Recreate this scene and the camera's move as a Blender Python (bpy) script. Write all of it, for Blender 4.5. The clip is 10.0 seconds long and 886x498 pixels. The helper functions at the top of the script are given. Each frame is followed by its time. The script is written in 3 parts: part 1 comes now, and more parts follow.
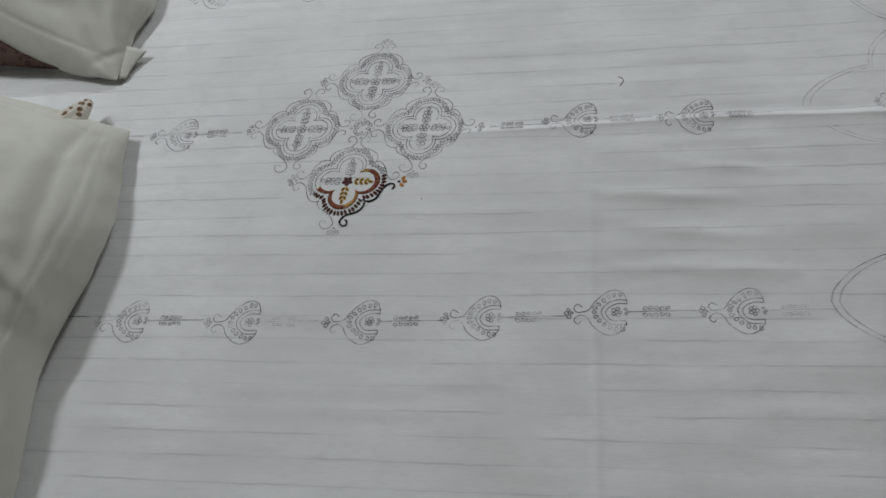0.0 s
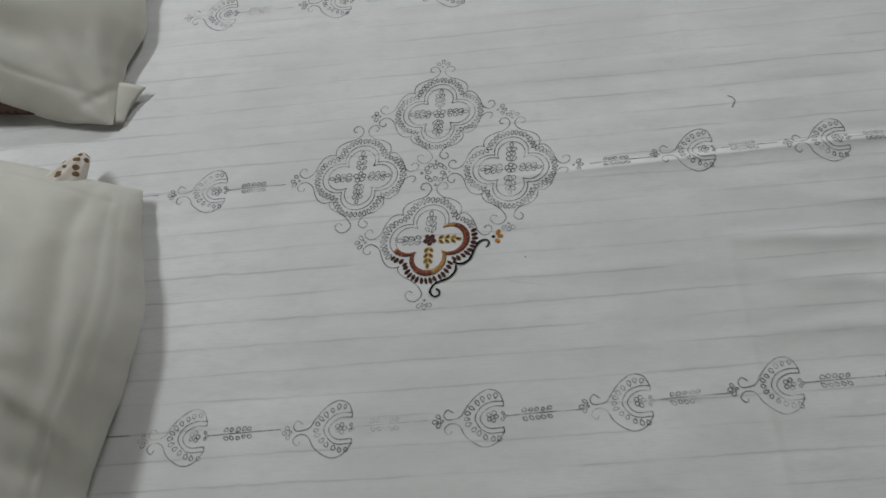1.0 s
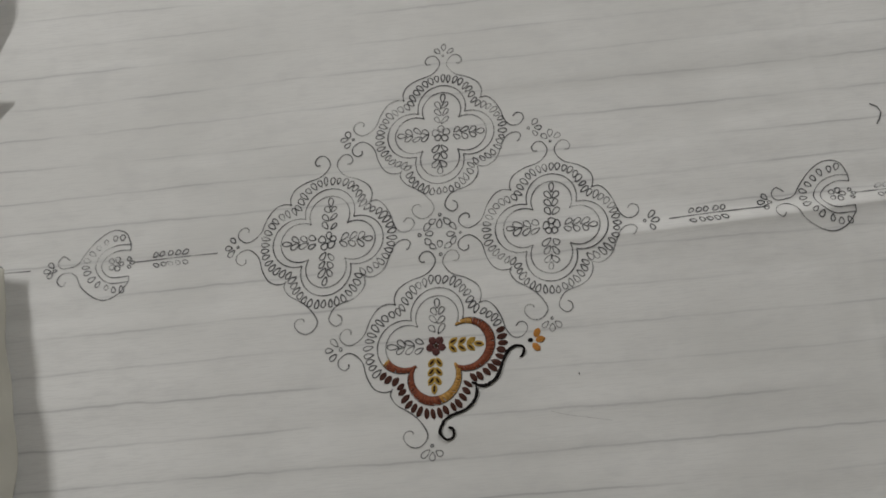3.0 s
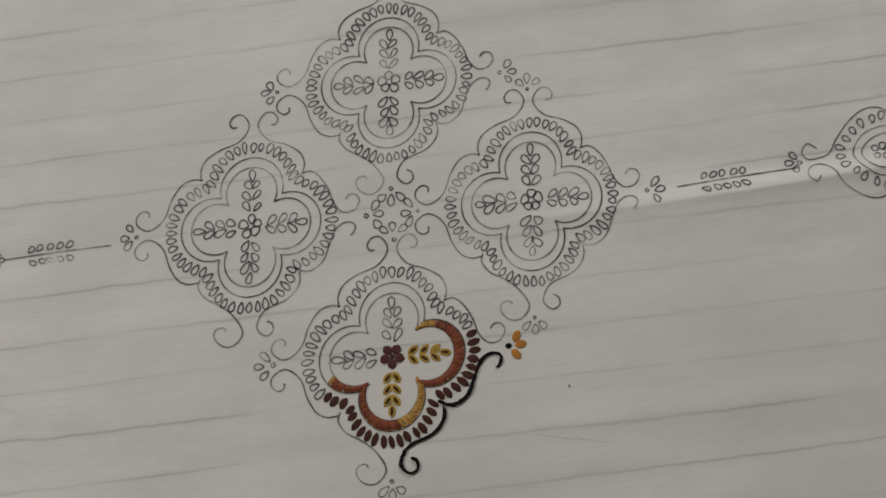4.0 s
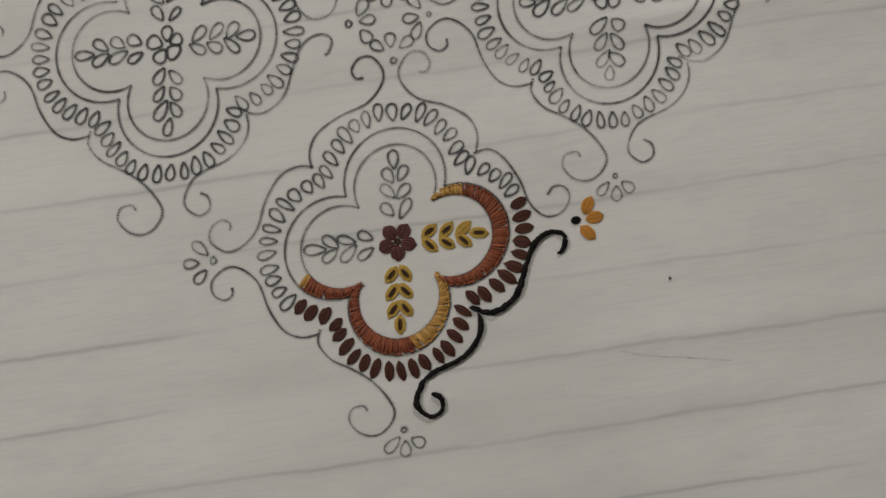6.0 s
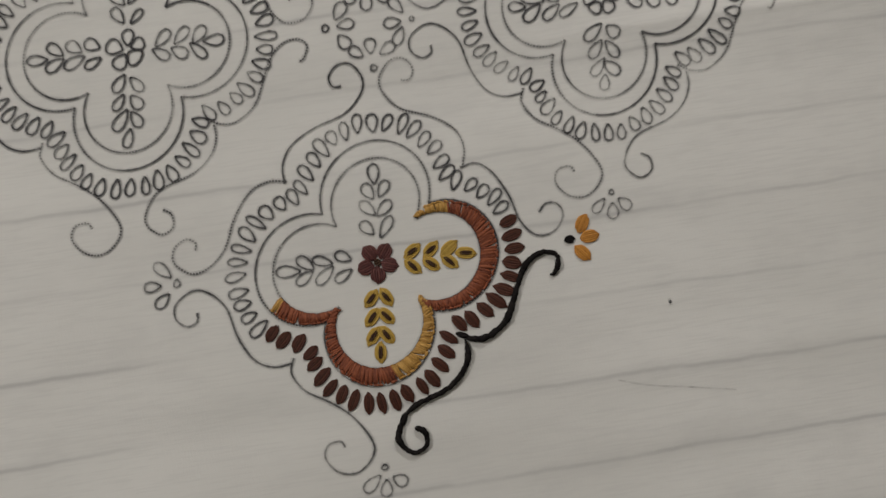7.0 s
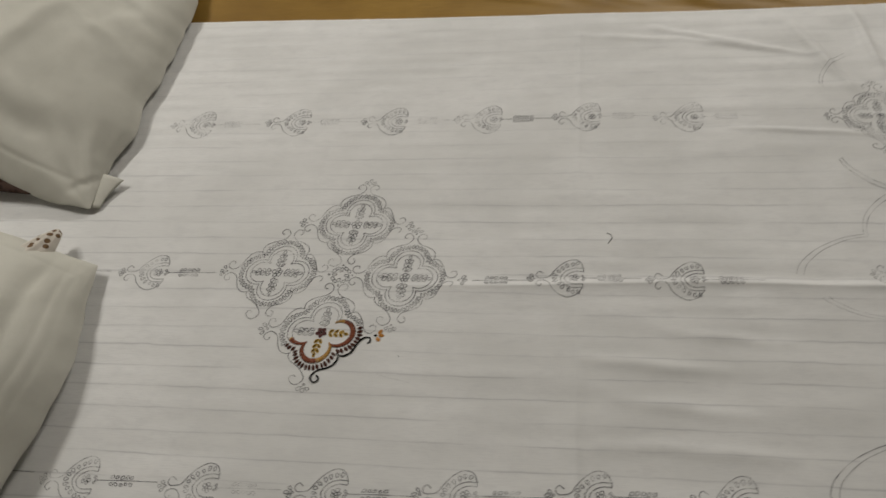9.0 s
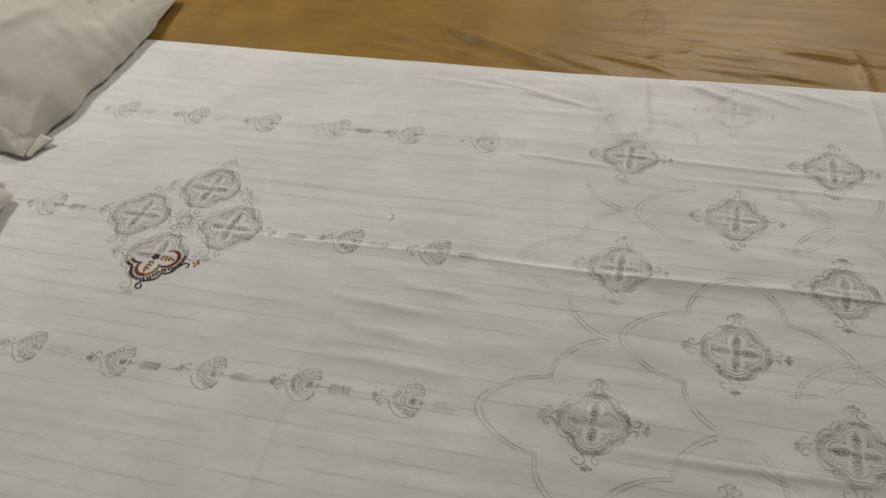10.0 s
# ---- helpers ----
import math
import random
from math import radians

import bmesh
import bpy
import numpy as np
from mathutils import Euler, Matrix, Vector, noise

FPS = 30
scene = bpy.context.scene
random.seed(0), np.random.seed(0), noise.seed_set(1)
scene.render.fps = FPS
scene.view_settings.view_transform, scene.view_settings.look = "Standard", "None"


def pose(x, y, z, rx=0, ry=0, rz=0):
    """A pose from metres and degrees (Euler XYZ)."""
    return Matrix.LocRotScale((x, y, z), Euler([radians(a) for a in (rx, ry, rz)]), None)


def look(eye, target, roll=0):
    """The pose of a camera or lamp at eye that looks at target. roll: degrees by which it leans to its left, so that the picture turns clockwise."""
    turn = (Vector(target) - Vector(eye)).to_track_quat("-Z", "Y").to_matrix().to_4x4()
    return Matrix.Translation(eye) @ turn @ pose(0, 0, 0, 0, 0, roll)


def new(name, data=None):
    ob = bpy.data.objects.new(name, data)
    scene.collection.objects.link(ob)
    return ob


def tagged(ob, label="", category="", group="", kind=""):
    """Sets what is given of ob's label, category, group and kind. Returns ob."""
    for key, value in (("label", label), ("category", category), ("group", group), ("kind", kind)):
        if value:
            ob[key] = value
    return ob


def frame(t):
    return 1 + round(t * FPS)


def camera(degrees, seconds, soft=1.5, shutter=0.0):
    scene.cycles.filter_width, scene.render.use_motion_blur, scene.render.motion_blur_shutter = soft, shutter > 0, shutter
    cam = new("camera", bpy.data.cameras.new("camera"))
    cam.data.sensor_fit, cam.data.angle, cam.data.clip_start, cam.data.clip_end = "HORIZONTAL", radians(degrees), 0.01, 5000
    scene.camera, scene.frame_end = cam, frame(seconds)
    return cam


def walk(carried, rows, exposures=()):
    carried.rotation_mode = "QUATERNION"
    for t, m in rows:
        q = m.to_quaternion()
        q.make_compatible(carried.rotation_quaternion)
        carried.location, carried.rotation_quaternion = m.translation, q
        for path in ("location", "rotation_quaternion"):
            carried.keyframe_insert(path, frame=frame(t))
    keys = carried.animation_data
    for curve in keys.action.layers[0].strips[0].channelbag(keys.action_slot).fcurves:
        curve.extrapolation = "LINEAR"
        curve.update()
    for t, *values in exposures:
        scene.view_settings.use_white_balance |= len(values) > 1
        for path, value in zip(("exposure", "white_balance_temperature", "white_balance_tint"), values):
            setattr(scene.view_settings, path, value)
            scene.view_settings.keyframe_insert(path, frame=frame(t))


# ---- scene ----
from mathutils.bvhtree import BVHTree

cam = camera(56.88, 10.0, soft=1.5, shutter=0.2)
# seconds, place in metres, turn in degrees
ROWS = [
    (0.0, 0.3979, -0.9157, 1.6417, 30.493, 8.915, 4.449),
    (0.3, 0.2767, -0.8530, 1.5867, 29.823, 8.044, 0.754),
    (0.5, 0.1961, -0.7994, 1.5802, 29.024, 7.045, -1.103),
    (1.0, 0.0805, -0.6940, 1.5476, 28.094, 5.341, -2.309),
    (1.5, 0.0337, -0.5293, 1.4741, 24.873, 5.009, 0.144),
    (2.0, 0.0299, -0.4067, 1.3994, 21.325, 5.032, 0.029),
    (2.5, 0.0407, -0.2995, 1.3723, 19.040, 5.286, -2.237),
    (3.0, 0.0389, -0.2704, 1.3044, 17.380, 4.097, -4.524),
    (3.2, 0.0432, -0.2552, 1.2750, 16.318, 3.465, -5.167),
    (4.3, 0.0436, -0.1288, 1.1346, 8.170, 1.458, -7.224),
    (4.5, 0.0440, -0.1295, 1.1224, 7.418, 1.105, -7.280),
    (4.7, 0.0269, -0.1250, 1.1015, 5.280, 0.013, -6.798),
    (5.0, 0.0249, -0.1509, 1.0515, 6.919, 0.794, -7.594),
    (5.2, 0.0047, -0.1652, 1.0315, 7.539, -0.838, -7.571),
    (5.5, 0.0151, -0.1523, 0.9868, 3.951, 0.416, -8.338),
    (5.7, 0.0116, -0.1407, 0.9634, 2.053, 0.089, -8.575),
    (6.8, 0.0015, -0.1382, 0.8686, 3.611, -1.163, -8.907),
    (7.0, 0.0026, -0.1362, 0.8979, 3.623, -1.829, -8.837),
    (7.3, 0.0010, -0.1390, 0.9682, 3.329, -2.460, -7.781),
    (7.5, 0.0194, -0.1549, 1.0218, 4.045, 0.382, -6.719),
    (8.0, 0.0780, -0.2834, 1.3044, 11.717, 4.820, -5.876),
    (8.2, 0.0864, -0.4046, 1.3816, 19.075, 4.594, -6.407),
    (8.5, 0.1554, -0.5508, 1.5090, 26.409, 6.087, -3.044),
    (8.7, 0.2118, -0.6902, 1.5860, 31.714, 6.225, -0.298),
    (9.0, 0.4002, -0.7778, 1.6515, 36.556, 6.991, 5.755),
    (9.2, 0.5092, -0.8572, 1.6668, 40.037, 6.601, 7.891),
    (9.5, 0.7101, -0.9525, 1.7246, 41.975, 6.258, 10.737),
    (9.7, 0.8309, -1.0269, 1.7028, 43.577, 6.337, 11.605),
    (10.0, 0.9917, -1.1289, 1.7229, 44.557, 4.760, 14.248),
]
EXPOSURES = [
    (0.0, -0.45, 5700, 7),
    (1.5, -0.55, 5880, 7),
    (3.0, -0.64, 6170, 9),
    (4.5, -0.62, 6450, 9.5),
    (7.5, -0.52, 6480, 10),
    (9.0, -0.48, 6480, 9),
    (10.0, -0.32, 6480, 9),
]
walk(cam, [(t, pose(x, y, z, rx, ry, rz)) for t, x, y, z, rx, ry, rz in ROWS], EXPOSURES)

# ---- light: lamps out of view, a tube past the bed's head and one high on the far wall, in a closed pale room ----
world = bpy.data.worlds.new("world")
world.use_nodes = True
world.node_tree.nodes["Background"].inputs["Color"].default_value = (0.05, 0.05, 0.055, 1)
scene.world = world

TOP = 0.5      # height of the bed's top


def area_lamp(name, eye, target, sx, sy, watts, colour):
    data = bpy.data.lights.new(name, "AREA")
    data.shape, data.size, data.size_y, data.energy, data.color = "RECTANGLE", sx, sy, watts, colour
    ob = new(name, data)
    ob.matrix_world = look(eye, target)
    return ob


LAMP = (1.0, 0.952, 0.882)
area_lamp("tube_light", (-2.5, 1.55, 3.1), (0.5, -0.3, TOP), 1.1, 0.10, 76, LAMP)
# unseen lamp, set here to even the brightness across the bed
area_lamp("wall_light", (1.45, 3.70, 3.05), (0.9, -0.4, TOP), 1.1, 0.10, 92, LAMP)


# ---- materials ----
def material(name, rough=0.8, spec=0.3):
    m = bpy.data.materials.new(name)
    m.use_nodes = True
    b = m.node_tree.nodes["Principled BSDF"]
    b.inputs["Roughness"].default_value = rough
    b.inputs["Specular IOR Level"].default_value = spec
    return m, m.node_tree.nodes, m.node_tree.links, b


def node(nodes, kind, **props):
    n = nodes.new(kind)
    for k, v in props.items():
        n.inputs[k].default_value = v
    return n


def coords(nodes, links, sx=1, sy=1, sz=1, turn=0.0):
    tc = nodes.new("ShaderNodeTexCoord")
    mp = nodes.new("ShaderNodeMapping")
    mp.inputs["Scale"].default_value = (sx, sy, sz)
    mp.inputs["Rotation"].default_value = (0, 0, turn)
    links.new(tc.outputs["Object"], mp.inputs["Vector"])
    return mp.outputs["Vector"]


def mix(nodes, links, a, b, fac):
    n = nodes.new("ShaderNodeMix")
    n.data_type = "RGBA"
    for sock, val in ((n.inputs[0], fac), (n.inputs[6], a), (n.inputs[7], b)):
        if isinstance(val, (int, float)):
            sock.default_value = val
        elif isinstance(val, tuple):
            sock.default_value = val
        else:
            links.new(val, sock)
    return n.outputs[2]


def maths(nodes, links, op, a, b=0.0, c=0.0):
    n = nodes.new("ShaderNodeMath")
    n.operation = op
    for i, v in enumerate((a, b, c)):
        if isinstance(v, (int, float)):
            n.inputs[i].default_value = v
        else:
            links.new(v, n.inputs[i])
    return n.outputs[0]


def ramp(nodes, links, fac, lo, hi, a=0.0, b=1.0):
    n = nodes.new("ShaderNodeMapRange")
    n.interpolation_type = "SMOOTHSTEP"
    n.inputs["From Min"].default_value, n.inputs["From Max"].default_value = lo, hi
    n.inputs["To Min"].default_value, n.inputs["To Max"].default_value = a, b
    links.new(fac, n.inputs["Value"])
    return n.outputs["Result"]


def noise_tex(nodes, links, vec, scale, detail=2.0, rough=0.5):
    n = node(nodes, "ShaderNodeTexNoise", Scale=scale, Detail=detail, Roughness=rough)
    links.new(vec, n.inputs["Vector"])
    return n.outputs["Fac"]


def weave(nodes, links, b, dist, pitch=1500.0, extra=None):
    """Plain weave relief: two sets of fine uneven threads crossing."""
    w1 = noise_tex(nodes, links, coords(nodes, links, 220, pitch, 300), 1.0, 2)
    w2 = noise_tex(nodes, links, coords(nodes, links, pitch, 220, 300), 1.0, 2)
    h = maths(nodes, links, "ADD", w1, w2)
    if extra is not None:
        h = maths(nodes, links, "ADD", h, extra)
    bump = node(nodes, "ShaderNodeBump", Strength=0.12, Distance=dist)
    links.new(h, bump.inputs["Height"])
    links.new(bump.outputs["Normal"], b.inputs["Normal"])


def sheet_material():
    m, nodes, links, b = material("white_striped_cotton", 0.75, 0.25)
    vec = coords(nodes, links)
    sep = nodes.new("ShaderNodeSeparateXYZ")
    links.new(vec, sep.inputs[0])
    # woven stripes, 38 mm apart, wandering a little, worn thin in places
    long = coords(nodes, links, 1.4, 9, 1)
    wob = noise_tex(nodes, links, long, 1.6, 2)
    y = maths(nodes, links, "MULTIPLY_ADD", wob, 0.012, sep.outputs["Y"])
    tremor = noise_tex(nodes, links, coords(nodes, links, 34, 12, 1), 1.0, 3)
    y = maths(nodes, links, "MULTIPLY_ADD", maths(nodes, links, "SUBTRACT", tremor, 0.5), 0.0045, y)
    y = maths(nodes, links, "ADD", y, 0.0703 - 0.006 + 38.2 * 0.5)
    ph = maths(nodes, links, "FRACT", maths(nodes, links, "DIVIDE", y, 0.0382))
    d = maths(nodes, links, "ABSOLUTE", maths(nodes, links, "SUBTRACT", ph, 0.5))
    line = ramp(nodes, links, d, 0.455, 0.499)
    soft = ramp(nodes, links, d, 0.36, 0.50)
    wear = ramp(nodes, links, noise_tex(nodes, links, coords(nodes, links, 3, 30, 1), 2.0, 3), 0.34, 0.68, 0.04, 1.0)
    # the dye is thinner towards the far hem
    wear = maths(nodes, links, "MULTIPLY", wear, ramp(nodes, links, sep.outputs["Y"], 0.12, 0.40, 1.0, 0.45))
    line = maths(nodes, links, "MULTIPLY", line, wear)
    soft = maths(nodes, links, "MULTIPLY", soft, wear)
    blot = noise_tex(nodes, links, vec, 5.0, 4)
    fine = noise_tex(nodes, links, coords(nodes, links, 60, 900, 1), 1.0, 2)
    base = mix(nodes, links, (0.70, 0.70, 0.69, 1), (0.79, 0.79, 0.785, 1), ramp(nodes, links, blot, 0.3, 0.7))
    base = mix(nodes, links, base, (0.62, 0.62, 0.62, 1), maths(nodes, links, "MULTIPLY", ramp(nodes, links, fine, 0.42, 0.72), 0.30))
    mott = noise_tex(nodes, links, coords(nodes, links, 26, 60, 1), 1.0, 4, 0.6)
    base = mix(nodes, links, base, (0.60, 0.60, 0.605, 1), maths(nodes, links, "MULTIPLY", ramp(nodes, links, mott, 0.45, 0.75), 0.30))
    base = mix(nodes, links, base, (0.56, 0.56, 0.57, 1), maths(nodes, links, "MULTIPLY", soft, 0.28))
    base = mix(nodes, links, base, (0.36, 0.36, 0.37, 1), maths(nodes, links, "MULTIPLY", line, 0.46))
    links.new(base, b.inputs["Base Color"])
    weave(nodes, links, b, 0.0004, 1600, maths(nodes, links, "MULTIPLY", soft, 1.2))
    return m


def cotton_material(name, dark, light, scale=9.0, streak=False, rough=0.8, spec=0.2, dist=0.0005):
    m, nodes, links, b = material(name, rough, spec)
    vec = coords(nodes, links)
    blot = noise_tex(nodes, links, vec, scale, 4)
    base = mix(nodes, links, (*dark, 1), (*light, 1), ramp(nodes, links, blot, 0.3, 0.7))
    fine = noise_tex(nodes, links, coords(nodes, links, 25, 420, 40) if streak else vec, 1.0 if streak else 30, 3)
    base = mix(nodes, links, base, (*[c * 0.72 for c in dark], 1), maths(nodes, links, "MULTIPLY", ramp(nodes, links, fine, 0.42, 0.75), 0.35 if streak else 0.12))
    links.new(base, b.inputs["Base Color"])
    weave(nodes, links, b, dist)
    return m


def ink_material(name, colour, lo, hi):
    """Traced line: grey ink that takes unevenly on the cloth; lo and hi are how much of it shows."""
    m, nodes, links, b = material(name, 0.9, 0.1)
    b.inputs["Base Color"].default_value = (*colour, 1)
    vec = coords(nodes, links)
    n1 = noise_tex(nodes, links, vec, 38.0, 3, 0.65)
    n2 = noise_tex(nodes, links, vec, 900.0, 2)
    f = maths(nodes, links, "ADD", maths(nodes, links, "MULTIPLY", n1, 0.75), maths(nodes, links, "MULTIPLY", n2, 0.25))
    links.new(ramp(nodes, links, f, 0.35, 0.62, lo, hi), b.inputs["Alpha"])
    return m


def thread_material(name, dark, light, scale=900.0, rough=0.6, spec=0.25):
    m, nodes, links, b = material(name, rough, spec)
    vec = coords(nodes, links)
    n = noise_tex(nodes, links, vec, scale, 3)
    geo = nodes.new("ShaderNodeNewGeometry")
    f = maths(nodes, links, "ADD", maths(nodes, links, "MULTIPLY", geo.outputs["Random Per Island"], 0.5), maths(nodes, links, "MULTIPLY", n, 0.6))
    links.new(mix(nodes, links, (*dark, 1), (*light, 1), ramp(nodes, links, f, 0.2, 0.8)), b.inputs["Base Color"])
    bump = node(nodes, "ShaderNodeBump", Strength=0.5, Distance=0.0004)
    links.new(n, bump.inputs["Height"])
    links.new(bump.outputs["Normal"], b.inputs["Normal"])
    return m


def spotted_material(name, ground, spot, scale, size):
    m, nodes, links, b = material(name, 0.85, 0.2)
    v = node(nodes, "ShaderNodeTexVoronoi", Scale=scale)
    vec = coords(nodes, links)
    links.new(vec, v.inputs["Vector"])
    f = ramp(nodes, links, v.outputs["Distance"], size * 0.75, size, 1.0, 0.0)
    g = mix(nodes, links, (*ground, 1), (*[c * 0.7 for c in ground], 1), noise_tex(nodes, links, vec, 40, 3))
    links.new(mix(nodes, links, g, (*spot, 1), f), b.inputs["Base Color"])
    weave(nodes, links, b, 0.0004)
    return m


SHEET = sheet_material()
MUSTARD = cotton_material("mustard_cotton", (0.235, 0.130, 0.020), (0.31, 0.180, 0.032), 6.0, True, 0.52, 0.35)
CREAM = cotton_material("cream_pillow_cotton", (0.52, 0.51, 0.455), (0.59, 0.58, 0.522), 7.0)
WALL = cotton_material("painted_plaster", (0.41, 0.40, 0.375), (0.47, 0.458, 0.43), 3.0)
FLOOR = cotton_material("floor_tile", (0.34, 0.31, 0.27), (0.42, 0.39, 0.34), 4.0, False, 0.4, 0.5)
WOOD = cotton_material("dark_bed_wood", (0.10, 0.055, 0.03), (0.16, 0.09, 0.05), 12.0, True, 0.45, 0.5)
TICKING = cotton_material("mattress_ticking", (0.5, 0.48, 0.45), (0.6, 0.58, 0.55), 9.0)
BROWN = spotted_material("brown_floral_cotton", (0.10, 0.06, 0.048), (0.045, 0.025, 0.02), 70.0, 0.42)
SPOTS = spotted_material("cream_spotted_cotton", (0.70, 0.65, 0.58), (0.15, 0.09, 0.045), 62.0, 0.40)
INK = [
    ink_material("fresh_tracing_ink", (0.06, 0.06, 0.067), 0.34, 0.86),
    ink_material("worn_tracing_ink", (0.07, 0.07, 0.078), 0.17, 0.78),
    ink_material("faded_tracing_ink", (0.08, 0.08, 0.095), 0.10, 0.68),
    ink_material("rubbed_tracing_ink", (0.11, 0.11, 0.13), 0.05, 0.48),
]
BLEED = ink_material("bled_tracing_ink", (0.22, 0.22, 0.24), 0.02, 0.22)
PRINT = ink_material("faint_brown_print", (0.17, 0.09, 0.03), 0.05, 0.35)
RUST = thread_material("rust_thread", (0.155, 0.042, 0.023), (0.29, 0.088, 0.042))
GOLD = thread_material("gold_thread", (0.36, 0.19, 0.045), (0.56, 0.33, 0.095))
YELLOW = thread_material("mustard_thread", (0.36, 0.225, 0.035), (0.58, 0.39, 0.09))
CHESTNUT = thread_material("chestnut_thread", (0.036, 0.013, 0.010), (0.105, 0.038, 0.026))
MAROON = thread_material("maroon_thread", (0.060, 0.020, 0.021), (0.135, 0.049, 0.046))
ORANGE = thread_material("orange_thread", (0.42, 0.17, 0.03), (0.62, 0.29, 0.06))
BLACK = thread_material("black_thread", (0.006, 0.005, 0.006), (0.016, 0.014, 0.014), rough=0.85, spec=0.1)
UMBER = thread_material("umber_thread", (0.03, 0.014, 0.008), (0.07, 0.035, 0.018))


# ---- mesh helpers ----
def mesh_object(name, verts, faces, mat, parent=None, label="", smooth=True):
    me = bpy.data.meshes.new(name)
    me.from_pydata([tuple(v) for v in verts], [], [tuple(f) for f in faces])
    me.materials.append(mat)
    if smooth:
        me.polygons.foreach_set("use_smooth", [True] * len(me.polygons))
    me.update()
    ob = new(name, me)
    if parent is not None:
        ob.parent = parent
    if label:
        tagged(ob, label)
    return ob


def grid_faces(nx, ny):
    i, j = np.meshgrid(np.arange(nx - 1), np.arange(ny - 1), indexing="ij")
    a = (i * ny + j).ravel()
    return np.stack([a, a + ny, a + ny + 1, a + 1], 1).tolist()


def box_mesh(name, lo, hi, mat, bevel=0.0, parent=None, label=""):
    bm = bmesh.new()
    bmesh.ops.create_cube(bm, size=1)
    for v in bm.verts:
        for k in range(3):
            v.co[k] = lo[k] + (v.co[k] + 0.5) * (hi[k] - lo[k])
    if bevel:
        bmesh.ops.bevel(bm, geom=bm.edges[:], offset=bevel, segments=3, affect="EDGES", profile=0.5)
    me = bpy.data.meshes.new(name)
    bm.to_mesh(me)
    bm.free()
    me.materials.append(mat)
    ob = new(name, me)
    ob.parent = parent
    if label:
        tagged(ob, label)
    return ob


RNG = np.random.default_rng(7)
LATTICE = RNG.random((64, 64))


def soft_noise(x, y):
    """Smooth value noise, -1 to 1, repeating after 64 units."""
    x, y = np.asarray(x, float), np.asarray(y, float)
    i, j = np.floor(x).astype(int), np.floor(y).astype(int)
    u, v = x - i, y - j
    u, v = u * u * (3 - 2 * u), v * v * (3 - 2 * v)
    g = lambda a, b: LATTICE[a % 64, b % 64]
    return 2 * (g(i, j) * (1 - u) * (1 - v) + g(i + 1, j) * u * (1 - v) + g(i, j + 1) * (1 - u) * v + g(i + 1, j + 1) * u * v) - 1


def fold(x, y, a, b, width, height, skew=0.0):
    """A soft crease of the cloth from a to b."""
    a, b = np.array(a), np.array(b)
    d = b - a
    n = np.hypot(*d)
    d = d / n
    s = (x - a[0]) * d[0] + (y - a[1]) * d[1]
    c = -(x - a[0]) * d[1] + (y - a[1]) * d[0]
    c = c + 0.12 * width * np.sin(s * 60)
    w = np.where(c > 0, width * (1 + skew), width * (1 - skew))
    along = np.clip(s / n, 0, 1)
    ends = np.exp(-((s - along * n) / (2 * width)) ** 2) * (0.35 + 0.65 * np.sin(np.pi * np.clip(along, 0.08, 0.92)))
    return height * np.exp(-((c / w) ** 2)) * ends


def step(v, lo, hi):
    t = np.clip((v - lo) / (hi - lo), 0, 1)
    return t * t * (3 - 2 * t)


def ridge_y(x):
    """The sheet's middle fold line."""
    return -0.020 + 0.013 * step(x, 0.2, 0.6) - 0.003 * step(x, 0.65, 0.85) + 0.018 * step(x, 0.85, 1.35)


def sheet_edge(x):
    return 0.7035 + 0.014 * step(-x, -0.2, 0.6) - 0.011 * np.exp(-((x - 0.75) / 0.45) ** 2) + 0.0015 * soft_noise(x * 14, 3.3)


SHEET_FOLDS = [
    ((0.84, 0.62), (0.915, 0.455), 0.011, 0.0055, 0.0),
    ((0.955, 0.69), (0.98, 0.48), 0.009, 0.0050, 0.0),
    ((0.57, 0.635), (0.80, 0.560), 0.008, 0.0030, 0.0),
    ((0.62, 0.60), (0.86, 0.545), 0.006, 0.0020, 0.0),
    ((1.02, 0.69), (1.20, 0.60), 0.010, 0.0040, 0.0),
    ((1.10, 0.70), (1.32, 0.61), 0.009, 0.0035, 0.0),
    ((1.24, 0.69), (1.45, 0.62), 0.010, 0.0035, 0.0),
    ((1.478, 0.70), (1.50, 0.40), 0.010, 0.0040, 0.0),
    ((0.42, 0.62), (0.60, 0.60), 0.009, 0.0022, 0.0),
    ((0.70, 0.345), (0.93, 0.325), 0.005, 0.0024, 0.0),
    ((0.95, 0.37), (1.45, 0.352), 0.006, 0.0022, 0.0),
    ((1.05, 0.31), (1.50, 0.30), 0.005, 0.0018, 0.0),
    ((1.02, -0.395), (1.45, -0.38), 0.006, 0.0028, 0.0),
    ((0.90, -0.33), (1.05, -0.325), 0.004, 0.0020, 0.0),
    ((0.42, -0.15), (0.62, -0.165), 0.010, 0.0024, 0.0),
    ((0.48, -0.22), (0.66, -0.24), 0.012, 0.0026, 0.0),
    ((0.56, -0.10), (0.72, -0.115), 0.010, 0.0024, 0.0),
    ((0.45, -0.29), (0.70, -0.30), 0.010, 0.0022, 0.0),
]


